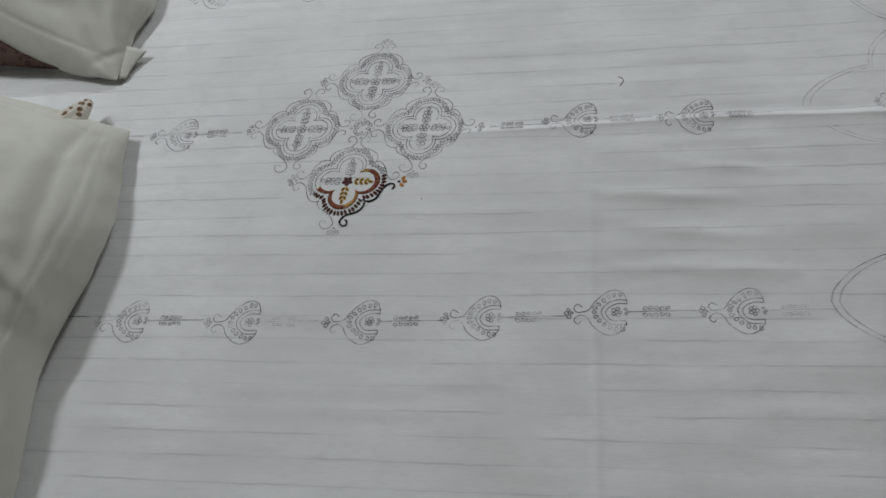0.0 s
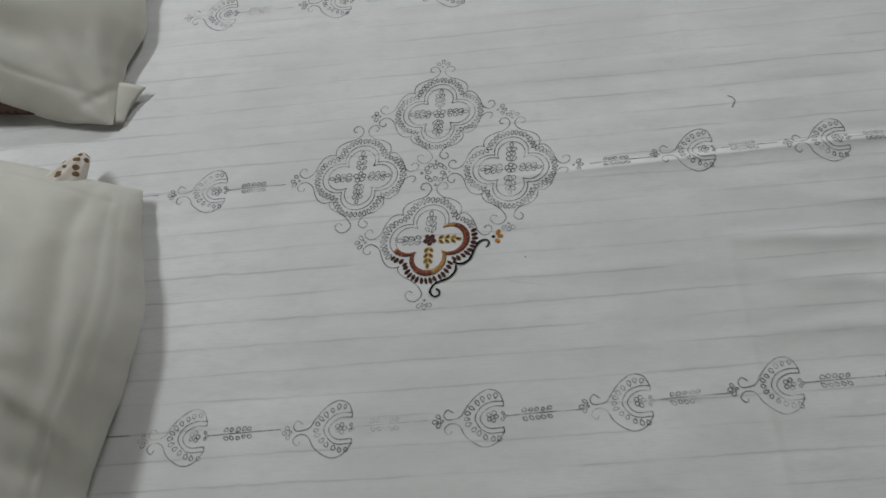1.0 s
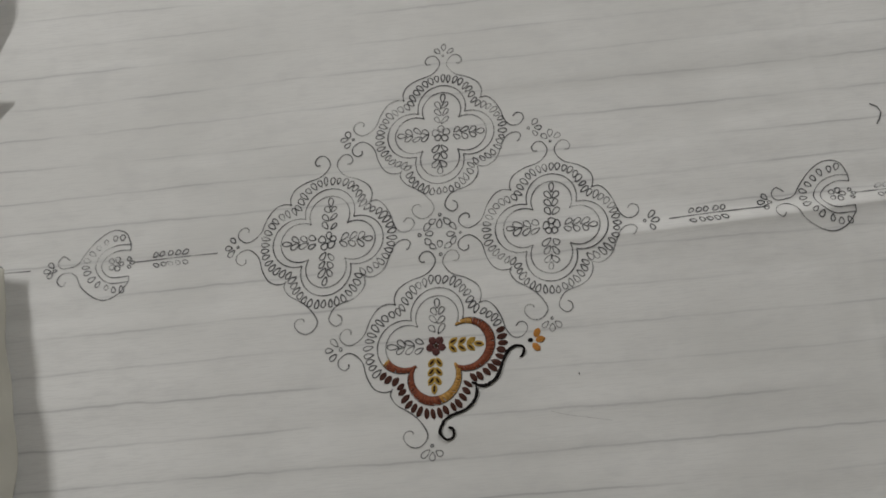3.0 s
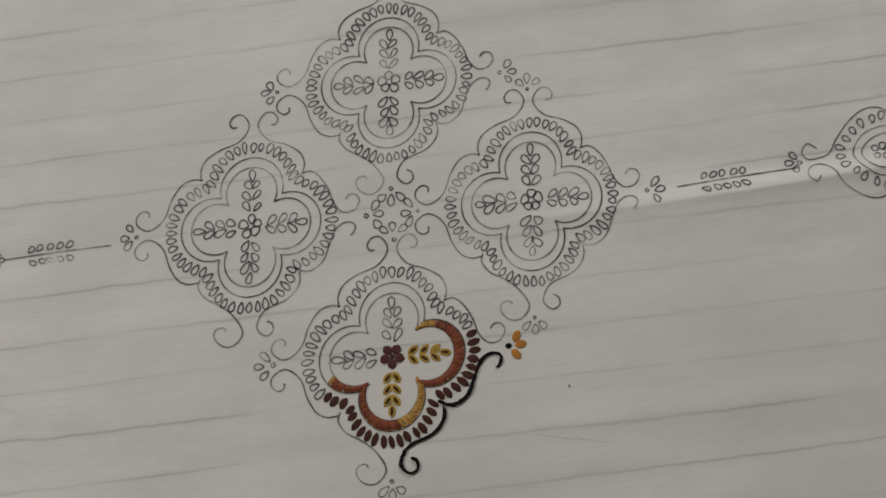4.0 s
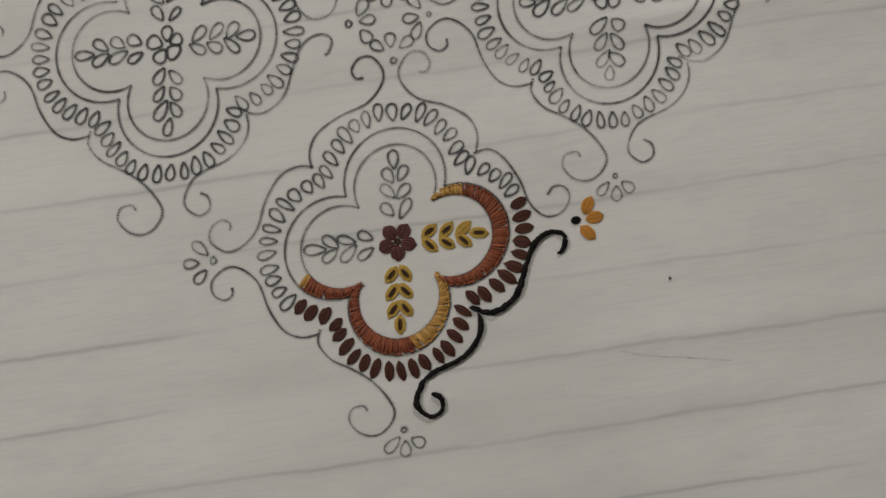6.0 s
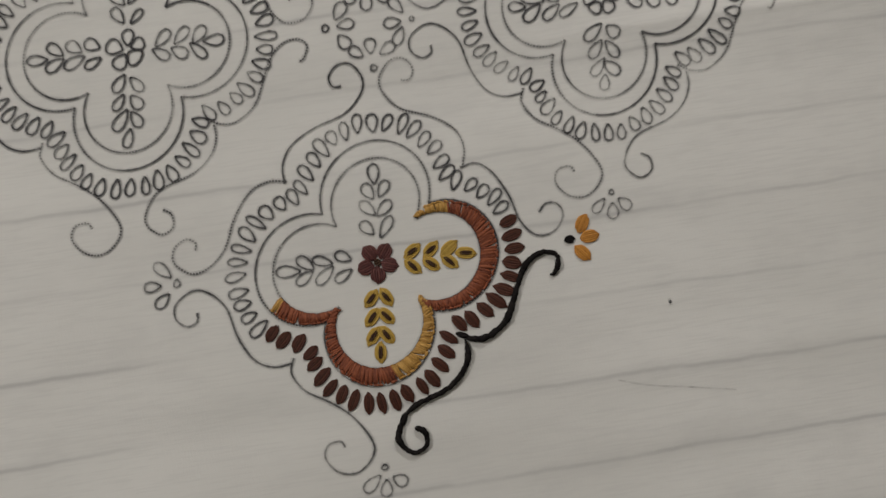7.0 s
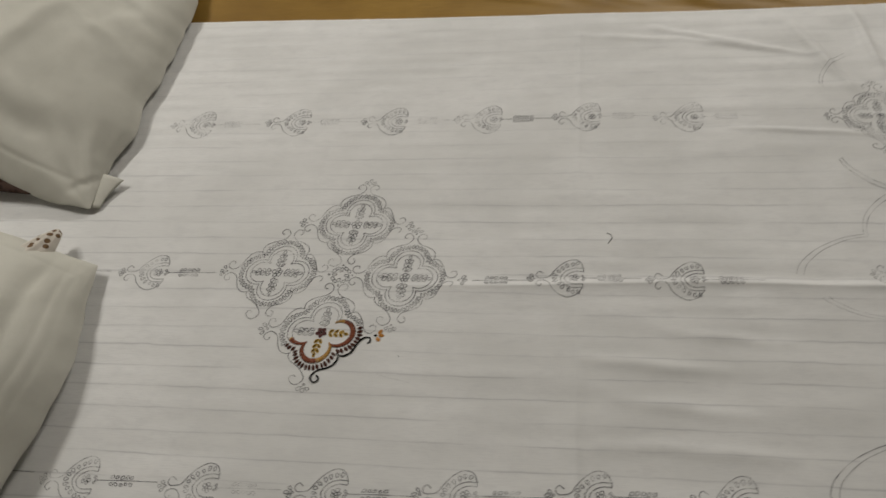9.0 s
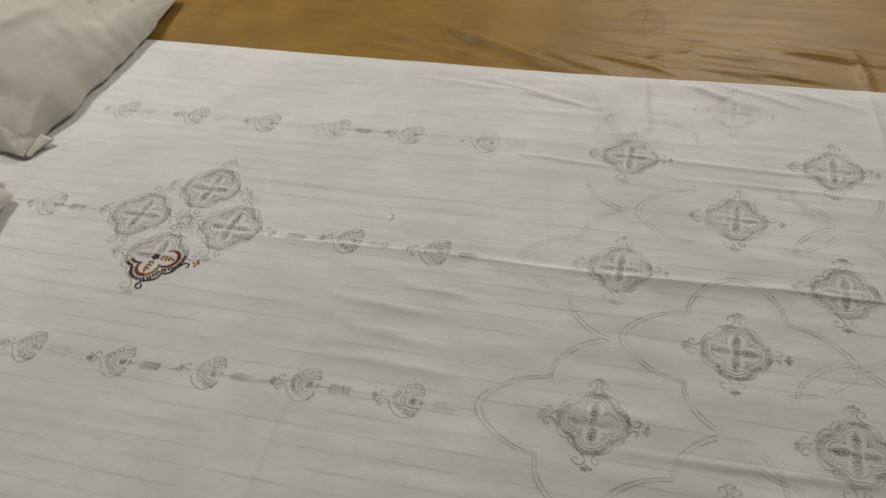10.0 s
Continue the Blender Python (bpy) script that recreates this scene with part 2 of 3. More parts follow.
def sheet_height(x, y):
    x, y = np.asarray(x, float), np.asarray(y, float)
    right = step(x, 0.1, 0.8)
    h = 0.0022 * (soft_noise(x * 1.6 + 5, y * 2.1) + 1)
    # long shallow ripples running with the stripes
    calm = 1 - 0.55 * step(y, 0.05, 0.25)
    h = h + (0.0008 + 0.0013 * right) * calm * (soft_noise(x * 4 + 9, y * 27 + 4) + 1)
    h = h + 0.0006 * (soft_noise(x * 9, y * 60 + 17) + 1)
    h = h + 0.0016 * (soft_noise(x * 15 + 3, y * 18) + 1) * (0.25 + 0.75 * right)
    # the middle fold: a low ridge, steeper on its near side
    c = y - ridge_y(x)
    amp = 0.0079 * step(x, 0.02, 0.3) * (0.75 + 0.25 * soft_noise(x * 3, 1.5))
    h = h + amp * np.where(c > 0, np.exp(-((c / 0.012) ** 2)), np.exp(-np.abs(c) / 0.014))
    # the cross fold
    cx = x - (0.405 + 0.006 * soft_noise(y * 4, 8.1))
    h = h + 0.0019 * np.exp(-((cx / 0.006) ** 2)) * (0.5 + 0.5 * step(np.abs(y), 0.05, 0.4))
    for a, b, w, k, s in SHEET_FOLDS:
        h = h + 1.5 * fold(x, y, a, b, w, k, s)
    return h


MUSTARD_FOLDS = [
    ((0.133, 0.884), (0.485, 0.733), 0.016, 0.006, 0.2),
    ((0.376, 0.888), (0.717, 0.709), 0.016, 0.009, 0.2),
    ((0.649, 0.797), (0.891, 0.707), 0.014, 0.009, 0.2),
    ((0.933, 0.797), (1.118, 0.868), 0.008, 0.004, 0.2),
    ((0.36, 0.895), (0.66, 0.752), 0.018, 0.008, 0.2),
    ((0.50, 0.83), (0.74, 0.728), 0.013, 0.007, 0.2),
    ((0.40, 0.79), (0.54, 0.735), 0.012, 0.006, 0.2),
    ((0.12, 0.80), (0.36, 0.745), 0.012, 0.006, 0.2),
    ((0.80, 0.80), (0.98, 0.745), 0.012, 0.008, 0.2),
    ((0.90, 0.78), (1.02, 0.735), 0.010, 0.007, 0.2),
    ((1.30, 0.865), (1.465, 0.845), 0.008, 0.008, 0.2),
    ((1.05, 0.83), (1.40, 0.80), 0.010, 0.004, 0.2),
    ((1.10, 0.76), (1.42, 0.735), 0.010, 0.004, 0.2),
    ((1.465, 0.87), (1.50, 0.69), 0.012, 0.010, 0.0),
    ((0.40, 0.98), (0.395, 0.80), 0.006, 0.004, 0.0),
    ((0.60, 0.93), (1.10, 0.90), 0.014, 0.004, 0.0),
]


def mustard_height(x, y):
    h = 0.0015 * (soft_noise(x * 3 + 2, y * 7) + 1) + 0.001 * (soft_noise(x * 5, y * 40) + 1)
    for a, b, w, k, s in MUSTARD_FOLDS:
        h = h + 0.75 * fold(x, y, a, b, w, k, s)
    # small gathers along the hem of the sheet
    h = h + 0.0032 * (soft_noise(x * 9 + y * 22, y * 48 + x * 6) + 1) * step(x, 0.35, 0.8) * step(1.02 - y, 0.0, 0.2)
    return h * step(y, 0.66, 0.76)


# ---- unseen room, added to close the place and bounce the lamps' light ----
def slab(name, lo, hi, mat, label):
    ob = box_mesh(name, lo, hi, mat)
    return tagged(ob, label, kind="structure")


slab("floor", (-3.3, -2.6, -0.1), (3.4, 3.8, 0.0), FLOOR, "plain tiled bedroom floor under the bed")
slab("wall_west", (-3.4, -2.6, 0.0), (-3.3, 3.8, 3.2), WALL, "unseen plain painted wall behind the bed's head")
slab("wall_east", (3.4, -2.6, 0.0), (3.5, 3.8, 3.2), WALL, "unseen plain painted wall past the foot")
slab("wall_north", (-3.4, 3.8, 0.0), (3.5, 3.9, 3.2), WALL, "unseen plain painted wall along the far side")
slab("wall_south", (-3.4, -2.7, 0.0), (3.5, -2.6, 3.2), WALL, "unseen plain painted wall behind the camera")
slab("ceiling", (-3.4, -2.7, 3.2), (3.5, 3.9, 3.3), WALL, "unseen plain painted ceiling")

# ---- bed, mattress and covers ----
BED = (-1.12, -0.92, 1.78, 1.34)
bed = tagged(new("bed_frame"), "dark wooden bed frame under the mattress", "bed frame")
box_mesh("platform", (BED[0], BED[1] + 0.02, 0.14), (BED[2], BED[3] - 0.02, 0.26), WOOD, 0.01, bed)
for lx in (BED[0] + 0.03, BED[2] - 0.11):
    for ly in (BED[1] + 0.05, BED[3] - 0.13):
        box_mesh("leg", (lx, ly, 0.0), (lx + 0.08, ly + 0.08, 0.14), WOOD, 0.006, bed)
mattress = box_mesh("mattress", (BED[0] + 0.02, BED[1] + 0.02, 0.26), (BED[2] - 0.02, BED[3] - 0.02, TOP - 0.012), TICKING, 0.03)
tagged(mattress, "thick mattress wrapped in a mustard cover", "mattress")

# mustard cover: lies over the mattress and hangs a hand's width down its sides
nx, ny = 330, 300
gx = np.linspace(BED[0] - 0.10, BED[2] + 0.10, nx)
gy = np.concatenate([np.linspace(BED[1] - 0.10, 0.62, 80), np.linspace(0.625, BED[3] + 0.10, ny - 80)])
X, Y = np.meshgrid(gx, gy, indexing="ij")
over = np.maximum.reduce([BED[0] - X, X - BED[2], BED[1] - Y, Y - BED[3], np.zeros_like(X)])
Zm = TOP - 0.008 + mustard_height(X, Y)
Xc = np.clip(X, BED[0] - 0.012, BED[2] + 0.012)
Yc = np.clip(Y, BED[1] - 0.012, BED[3] + 0.012)
Zm = Zm - 1.6 * np.maximum(over - 0.012, 0) - 0.3 * np.minimum(over, 0.012)
cover = mesh_object("mustard_bed_cover", np.stack([Xc, Yc, Zm], -1).reshape(-1, 3), grid_faces(nx, ny), MUSTARD)
tagged(cover, "wrinkled mustard cotton bed cover under the white sheet", "bed cover")

# white sheet
nx = 560
SROW = np.concatenate([np.linspace(0, 0.522, 130, endpoint=False), np.linspace(0.522, 0.592, 80, endpoint=False), np.linspace(0.592, 1, 150)])
ny = len(SROW)
X = np.repeat(np.linspace(-1.06, 1.72, nx)[:, None], ny, 1)
S = np.repeat(SROW[None, :], nx, 0)
Y = -0.90 + S * (sheet_edge(X) + 0.90)
hem = step(sheet_edge(X) - Y, 0.0, 0.012)
Z = TOP + sheet_height(X, Y) * (0.3 + 0.7 * step(sheet_edge(X) - Y, 0.0, 0.05)) + 0.0008
Zg, Yg = Z, Y
verts = np.stack([X, Y, Z], -1).reshape(-1, 3)
faces = grid_faces(nx, ny)
# turned-down rim, so that the far edge has thickness
rim = np.stack([X[:, -1], Y[:, -1] + 0.0006, Z[:, -1] - 0.006], -1)
k = len(verts)
verts = np.concatenate([verts, rim])
faces += [(i * ny + ny - 1, (i + 1) * ny + ny - 1, k + i + 1, k + i) for i in range(nx - 1)]
bedsheet = mesh_object("bedsheet", verts, faces, SHEET)
tagged(bedsheet, "white striped cotton bedsheet traced with motifs, partly embroidered", "bedsheet")


def cloth_z(x, y):
    """Height of the sheet's top at x, y, read from its own mesh grid."""
    x, y = np.asarray(x, float), np.asarray(y, float)
    u = np.clip((x + 1.06) / 2.78 * (nx - 1), 0, nx - 1.001)
    v = np.clip(np.interp((y + 0.90) / (sheet_edge(x) + 0.90), SROW, np.arange(ny)), 0, ny - 1.001)
    i, j = u.astype(int), v.astype(int)
    a, b = u - i, v - j
    return Zg[i, j] * (1 - a) * (1 - b) + Zg[i + 1, j] * a * (1 - b) + Zg[i, j + 1] * (1 - a) * b + Zg[i + 1, j + 1] * a * b


# ---- drawing on cloth: ribbons of ink that follow the sheet ----
def spline(pts, n=6):
    """Catmull-Rom through the points."""
    p = np.array(pts, float)
    q = np.concatenate([[2 * p[0] - p[1]], p, [2 * p[-1] - p[-2]]])
    out = []
    for i in range(1, len(q) - 2):
        t = np.linspace(0, 1, n, endpoint=False)[:, None]
        a, b, c, d = q[i - 1], q[i], q[i + 1], q[i + 2]
        out.append(0.5 * (2 * b + (c - a) * t + (2 * a - 5 * b + 4 * c - d) * t ** 2 + (3 * b - a - 3 * c + d) * t ** 3))
    return np.concatenate(out + [p[-1:]])


def arc(cx, r, a0, a1, n=28):
    t = np.radians(np.linspace(a0, a1, n))
    return np.stack([cx + r * np.cos(t), r * np.sin(t)], 1)


def drop_loop(cx, cy, length, width, ang, n=11, rng=RNG):
    """A closed teardrop, its point towards -ang."""
    t = np.linspace(0, 2 * np.pi, n)
    jl, jw = 1 + 0.10 * rng.standard_normal(), 1 + 0.10 * rng.standard_normal()
    x = -0.5 * length * jl * np.cos(t)
    y = 0.66 * width * jw * np.sin(t) * np.sin(t / 2) ** 0.9
    a = math.radians(ang + 7 * rng.standard_normal())
    ox, oy = 0.4 * rng.standard_normal(2)
    return np.stack([cx + ox + x * math.cos(a) - y * math.sin(a), cy + oy + x * math.sin(a) + y * math.cos(a)], 1)


def turn(pts, deg):
    a = math.radians(deg)
    p = np.asarray(pts, float)
    return np.stack([p[:, 0] * math.cos(a) - p[:, 1] * math.sin(a), p[:, 0] * math.sin(a) + p[:, 1] * math.cos(a)], 1)


def place(pts, cx, cy, deg, scale=0.001, shear=0.0):
    p = turn(pts, deg)
    p[:, 0] += shear * p[:, 1]
    return p * scale + np.array([cx, cy])


def even(pts, gap):
    """The same stroke with points at an even gap."""
    p = np.asarray(pts, float)
    s = np.concatenate([[0], np.cumsum(np.hypot(*np.diff(p, axis=0).T))])
    t = np.linspace(0, s[-1], max(3, int(s[-1] / gap) + 1))
    return np.stack([np.interp(t, s, p[:, 0]), np.interp(t, s, p[:, 1])], 1)


def draw(name, lines, mat, parent, width=0.0009, label="", lift=0.0005, dots=(), height=None):
    """One mesh of flat ink strokes lying on the sheet. dots: strokes broken into dashes."""
    V, F, slots = [], [], []
    strokes = [(l, False, 1.0, 0) for l in lines] + [(l, True, 1.0, 0) for l in dots]
    if mat in INK[:3] and name != "lattice_outline":      # the ink has spread a little into the cloth beside each line
        strokes += [(l, False, 2.6, 1) for l in list(lines) + list(dots)]
    for pts, broken, wide, slot in strokes:
        p = even(pts, 0.0005 if broken else 0.0013)
        d = np.gradient(p, axis=0)
        nrm = np.stack([-d[:, 1], d[:, 0]], 1) / np.maximum(np.hypot(d[:, 0], d[:, 1]), 1e-9)[:, None]
        w = 0.5 * width * wide * (0.8 + 0.4 * RNG.random(len(p)))[:, None]
        a, b = p + nrm * w, p - nrm * w
        k = len(V)
        level = height or cloth_z
        za, zb = level(a[:, 0], a[:, 1]) + lift - 0.0002 * slot, level(b[:, 0], b[:, 1]) + lift - 0.0002 * slot
        for i in range(len(p)):
            V += [(a[i, 0], a[i, 1], za[i]), (b[i, 0], b[i, 1], zb[i])]
        for i in range(len(p) - 1):
            if broken and i % 3 == 2:
                continue
            F.append((k + 2 * i, k + 2 * i + 1, k + 2 * i + 3, k + 2 * i + 2))
            slots.append(slot)
    ob = mesh_object(name, V, F, mat, parent, label, smooth=False)
    if 1 in slots:
        ob.data.materials.append(BLEED)
        ob.data.polygons.foreach_set("material_index", slots)
    return ob


# The four-lobed motif, in mm from its middle, one lobe along +x
CURL_ROUND = [(42, 43), (51, 43.8), (60, 39.5), (67.5, 28), (72.5, 14), (80.5, 6), (88.5, 4), (96.4, 9.5), (96.5, 16.5), (91, 20.5), (86.4, 18.5), (86.4, 14.5)]
CURL_WIDE = [(40.6, 41.4), (47.7, 42.6), (56.4, 36.5), (62, 26.9), (68.6, 17.1), (77.3, 9.1), (86.1, 4.5), (93.2, 7.2), (97.5, 13.8), (95.9, 22), (89.1, 27.8), (83, 26.5), (81.8, 20.6), (84.7, 18.3)]
CURL_SMALL = [(41.5, 41), (49.5, 42.4), (57.5, 36.5), (65, 24.5), (69.5, 12.8), (77, 5), (85.8, 5.6), (90.6, 12.5), (88.3, 18.5), (82.5, 19.6), (79, 15.6)]
CURL_SIDE = [(36.6, 37.2), (44, 40.9), (52, 40.6), (61.2, 33.2), (66.6, 18.9), (70.6, 9.7), (77, 4.4), (84, 4.1), (87.5, 8), (85.1, 14.1), (83.1, 14.2)]
CURL_NEAR = [(41, 41), (48, 41.8), (56.2, 38.7), (63.5, 30.5), (68.1, 18), (72.4, 11.5), (80.6, 7.4), (86.5, 8.1), (91.2, 14.6), (88, 20.3), (82, 19.6), (79.2, 15.3)]
# the scroll on each side of each lobe
SCROLLS = {(0, 0): CURL_SMALL, (0, 1): CURL_SIDE, (1, 0): CURL_ROUND, (1, 1): CURL_ROUND, (2, 0): CURL_ROUND, (2, 1): CURL_ROUND, (3, 0): CURL_NEAR, (3, 1): CURL_WIDE}
RING_STEPS = np.linspace(-78.5, 78.5, 15)
LEAF_SPOTS = [(42.6, 0, 0), (34.6, 3.6, 38), (34.6, -3.6, -38), (25.8, 3.9, 38), (25.8, -3.9, -38), (16.8, 4.1, 38), (16.8, -4.1, -38)]


def ring_spot(a):
    t = math.radians(a)
    return 32.1 + 35.3 * math.cos(t), 35.3 * math.sin(t), a * (1 - 0.36 * (a / 80) ** 2)


def mirror(pts):
    p = np.array(pts, float)
    p[:, 1] *= -1
    return p


def motif_lines(skip_ring=(), skip_leaf=(), skip_curl=(), skip_tip=(), core=True):
    """Strokes of the motif; the skips name (lobe, item) that thread covers."""
    lines, dots = [], []
    for k in range(4):
        rot = 90 * k
        for side in (0, 1):
            if (k, side) in skip_curl:
                continue
            c = spline(SCROLLS[k, side], 5)
            (dots if RNG.random() < 0.4 else lines).append(turn(mirror(c) if side else c, rot))
        # each outline is solid for a stretch and pricked in dots for the rest
        for cx, r, a1, most in ((28.7, 21.3, 117, 0.35), (32.1, 26.4, 104.5, 0.85)):
            cut = a1 * (2 * most * (0.6 + 0.4 * RNG.random()) - 1)
            ends = (-a1, cut, a1) if RNG.random() < 0.5 else (a1, -cut, -a1)
            lines.append(turn(arc(cx, r, ends[0], ends[1], 30), rot))
            dots.append(turn(arc(cx, r, ends[1], ends[2], 30), rot))
        for i, a in enumerate(RING_STEPS):
            if (k, i) not in skip_ring:
                x, y, g = ring_spot(a)
                lines.append(turn(drop_loop(x, y, 9.2, 4.7, g), rot))
        for i, (x, y, g) in enumerate(LEAF_SPOTS):
            if (k, i) not in skip_leaf:
                lines.append(turn(drop_loop(x, y, 9.8, 5.3, g), rot))
        if k not in skip_tip:
            lines.append(turn(drop_loop(96.5, 0, 3.0, 3.2, 0, 8), rot))
            for x, y, g in ((103, 6.8, 48), (106.5, 0, 0), (103, -6.8, -48)):
                lines.append(turn(drop_loop(x, y, 8.5, 5.2, g), rot))
    if core:
        for g in range(0, 360, 72):
            c = turn([(5.6, 0)], g + 20)[0]
            lines.append(drop_loop(c[0], c[1], 7.6, 7.4, g + 20, 13))
    return lines, dots


def stamp(name, cx, cy, deg, mat, scale=0.001, shear=0.0, width=0.0009, label="", lines=None, dots=None, bare=()):
    if lines is None:
        lines, dots = motif_lines(skip_tip=bare)
    return draw(name, [place(l, cx, cy, deg, scale, shear) for l in lines], mat, bedsheet, width, label, dots=[place(l, cx, cy, deg, scale, shear) for l in dots])


SHEAR = 0.07
stamp("quatrefoil_motif", -0.1168, 0.0042, -2.2, INK[0], 0.000992, shear=SHEAR, bare=(0, 1, 3), label="grey traced four-lobed flower outline")
stamp("quatrefoil_motif", 0.1143, -0.0036, -2.2, INK[0], 0.000984, shear=SHEAR, bare=(2,), label="grey traced four-lobed flower outline")
stamp("quatrefoil_motif", 0.0095, 0.1131, -2.2, INK[0], 0.000978, shear=SHEAR, bare=(3,), label="grey traced four-lobed flower outline")
# little flower wreath between the four
wreath = []
for g in range(0, 360, 90):
    wreath.append(turn(drop_loop(20.6, 0, 3.4, 3.4, 0, 8), g))
    for x, y, a in ((11.2, 0, 180), (13.8, 7.4, 122), (13.8, -7.4, -122)):
        wreath.append(turn(drop_loop(x, y, 9.0, 5.6, a), g))
draw("flower_wreath", [place(l, 0, 0, -2.5) for l in wreath], INK[0], bedsheet, 0.0009, "small grey traced flower wreath")

# ---- the part-stitched motif ----
MB = (-0.0132, -0.1152)
# lobes: 0 right, 1 far, 2 left, 3 near
stitched_ring = {(0, i) for i in range(0, 10)} | {(3, i) for i in range(15)} | {(2, i) for i in (12, 13, 14)}
stitched_leaf = {(k, i) for k in (0, 3) for i in range(7)}
lines, dots = motif_lines(stitched_ring, stitched_leaf, {(0, 1), (3, 0)}, {0, 1}, core=False)
embroidery = stamp("embroidered_motif", *MB, -2.5, INK[0], shear=SHEAR, label="four-lobed flower, lower half worked in thread", lines=lines, dots=dots)


def on_motif(pts):
    return place(pts, *MB, -2.5, 0.001, SHEAR)


def leaf_mesh(length, width, height, threads=5):
    """A satin-stitched leaf: threads lying side by side, swelling to the middle. Unit mesh along x."""
    V, F = [], []
    for k in range(threads):
        s = (k + 0.5) / threads * 2 - 1
        half = 0.5 * length * math.sqrt(1 - 0.30 * s * s) * (1 + 0.05 * RNG.standard_normal())
        r = width / threads * 0.66
        k0 = len(V)
        for t in np.linspace(-1, 1, 7):
            body = math.sqrt(max(0.10, 1 - 0.92 * abs(t) ** 2.5))
            for a in (0.0, 60, 120, 180):
                g = math.radians(a)
                V.append((half * t, 0.5 * width * s * body + r * body * math.cos(g), height * body * (1 - 0.35 * s * s) * (0.05 + 0.95 * math.sin(g))))
        for i in range(6):
            for j in range(3):
                a = k0 + 4 * i + j
                F.append((a, a + 1, a + 5, a + 4))
    return V, F


def put_stitch(name, shapes, x, y, ang, mat, parent, label="", lift=0.0002):
    """Lays a unit stitch at x, y of the motif (mm), turned by ang, following the sheet."""
    V, F = shapes
    c = on_motif([(x, y)])[0]
    a = math.radians(ang - 2.5)
    v = np.array(V) * 0.001
    w = np.stack([v[:, 0] * math.cos(a) - v[:, 1] * math.sin(a), v[:, 0] * math.sin(a) + v[:, 1] * math.cos(a), v[:, 2]], 1)
    me = bpy.data.meshes.new(name)
    z = float(cloth_z(c[0], c[1]))
    dz = cloth_z(c[0] + w[:, 0], c[1] + w[:, 1]) - z
    w[:, 2] += dz
    me.from_pydata([tuple(q) for q in w], [], F)
    me.materials.append(mat)
    me.polygons.foreach_set("use_smooth", [True] * len(F))
    ob = new(name, me)
    ob.location = (c[0], c[1], z + lift)
    ob.parent = parent
    if label:
        tagged(ob, label)
    return ob


def tube(pts, radius, n=6, taper=True):
    """A thread along 3D points."""
    p = np.asarray(pts, float)
    d = np.gradient(p, axis=0)
    d /= np.maximum(np.linalg.norm(d, axis=1), 1e-9)[:, None]
    side = np.cross(d, (0, 0, 1))
    side /= np.maximum(np.linalg.norm(side, axis=1), 1e-9)[:, None]
    up = np.cross(side, d)
    V, F = [], []
    m = len(p)
    for i in range(m):
        r = radius * (0.45 if taper and i in (0, m - 1) else 1)
        for a in range(n):
            t = 2 * math.pi * a / n
            V.append(p[i] + r * (math.cos(t) * side[i] + math.sin(t) * up[i]))
    for i in range(m - 1):
        for a in range(n):
            b = (a + 1) % n
            F.append((i * n + a, i * n + b, (i + 1) * n + b, (i + 1) * n + a))
    return V, F


def joined(shapes):
    V, F = [], []
    for v, f in shapes:
        k = len(V)
        V += [tuple(q) for q in v]
        F += [tuple(i + k for i in q) for q in f]
    return V, F


def lobe_turn(x, y, rot):
    return turn([(x, y)], rot)[0]


# dark chestnut leaves round the rim
for k, i in sorted(stitched_ring):
    x, y, g = ring_spot(RING_STEPS[i])
    inset = 1 - 1.3 / math.hypot(x - 32.1, y)
    x, y = lobe_turn(32.1 + (x - 32.1) * inset + 0.4 * RNG.standard_normal(), y * inset + 0.4 * RNG.standard_normal(), 90 * k)
    ang = g + 90 * k + 6 * RNG.standard_normal()
    leaf = put_stitch("leaf_stitch", leaf_mesh(10.4 * (1 + 0.07 * RNG.standard_normal()), 5.0 * (1 + 0.08 * RNG.standard_normal()), 1.2), x, y, ang, CHESTNUT, embroidery, "dark chestnut satin-stitched leaf")

# mustard leaves, each with a dark stitch along its middle
for k in (0, 3):
    for i, (x, y, g) in enumerate(LEAF_SPOTS):
        x, y = lobe_turn(x, 0.87 * y, 90 * k)
        ang = g + 90 * k + 5 * RNG.standard_normal()
        leaf = put_stitch("leaf_stitch", leaf_mesh(10.4, 5.6, 1.0, 6), x, y, ang, YELLOW, embroidery, "plump mustard satin-stitched leaf")
        if (k, i) != (0, 1):
            put_stitch("leaf_slit_stitch", leaf_mesh(7.2, 2.0, 1.75, 2), x, y, ang + 5 * RNG.standard_normal(), UMBER, embroidery, "dark stitch along the leaf")

# maroon flower in the middle
for g in range(0, 360, 72):
    x, y = turn([(6.0, 0)], g + 55)[0]
    put_stitch("petal_stitch", leaf_mesh(8.4, 7.0, 1.3, 6), x, y, g + 55, MAROON, embroidery, "maroon satin-stitched petal")
put_stitch("flower_centre_knot", leaf_mesh(3.6, 3.4, 1.5, 3), 0, 0, 20, UMBER, embroidery, "dark knot")

# orange flower at the tip of the worked lobe
for x, y, g in ((99.8, 8.0, 62), (103.2, 1.5, 8), (99.4, -6.0, -48)):
    put_stitch("petal_stitch", leaf_mesh(9.8, 6.0, 1.2, 6), x, y, g, ORANGE, embroidery, "orange satin-stitched petal")
put_stitch("flower_centre_knot", leaf_mesh(5.6, 3.8, 1.3, 4), 93.4, 1.0, 5, BLACK, embroidery, "black knot")


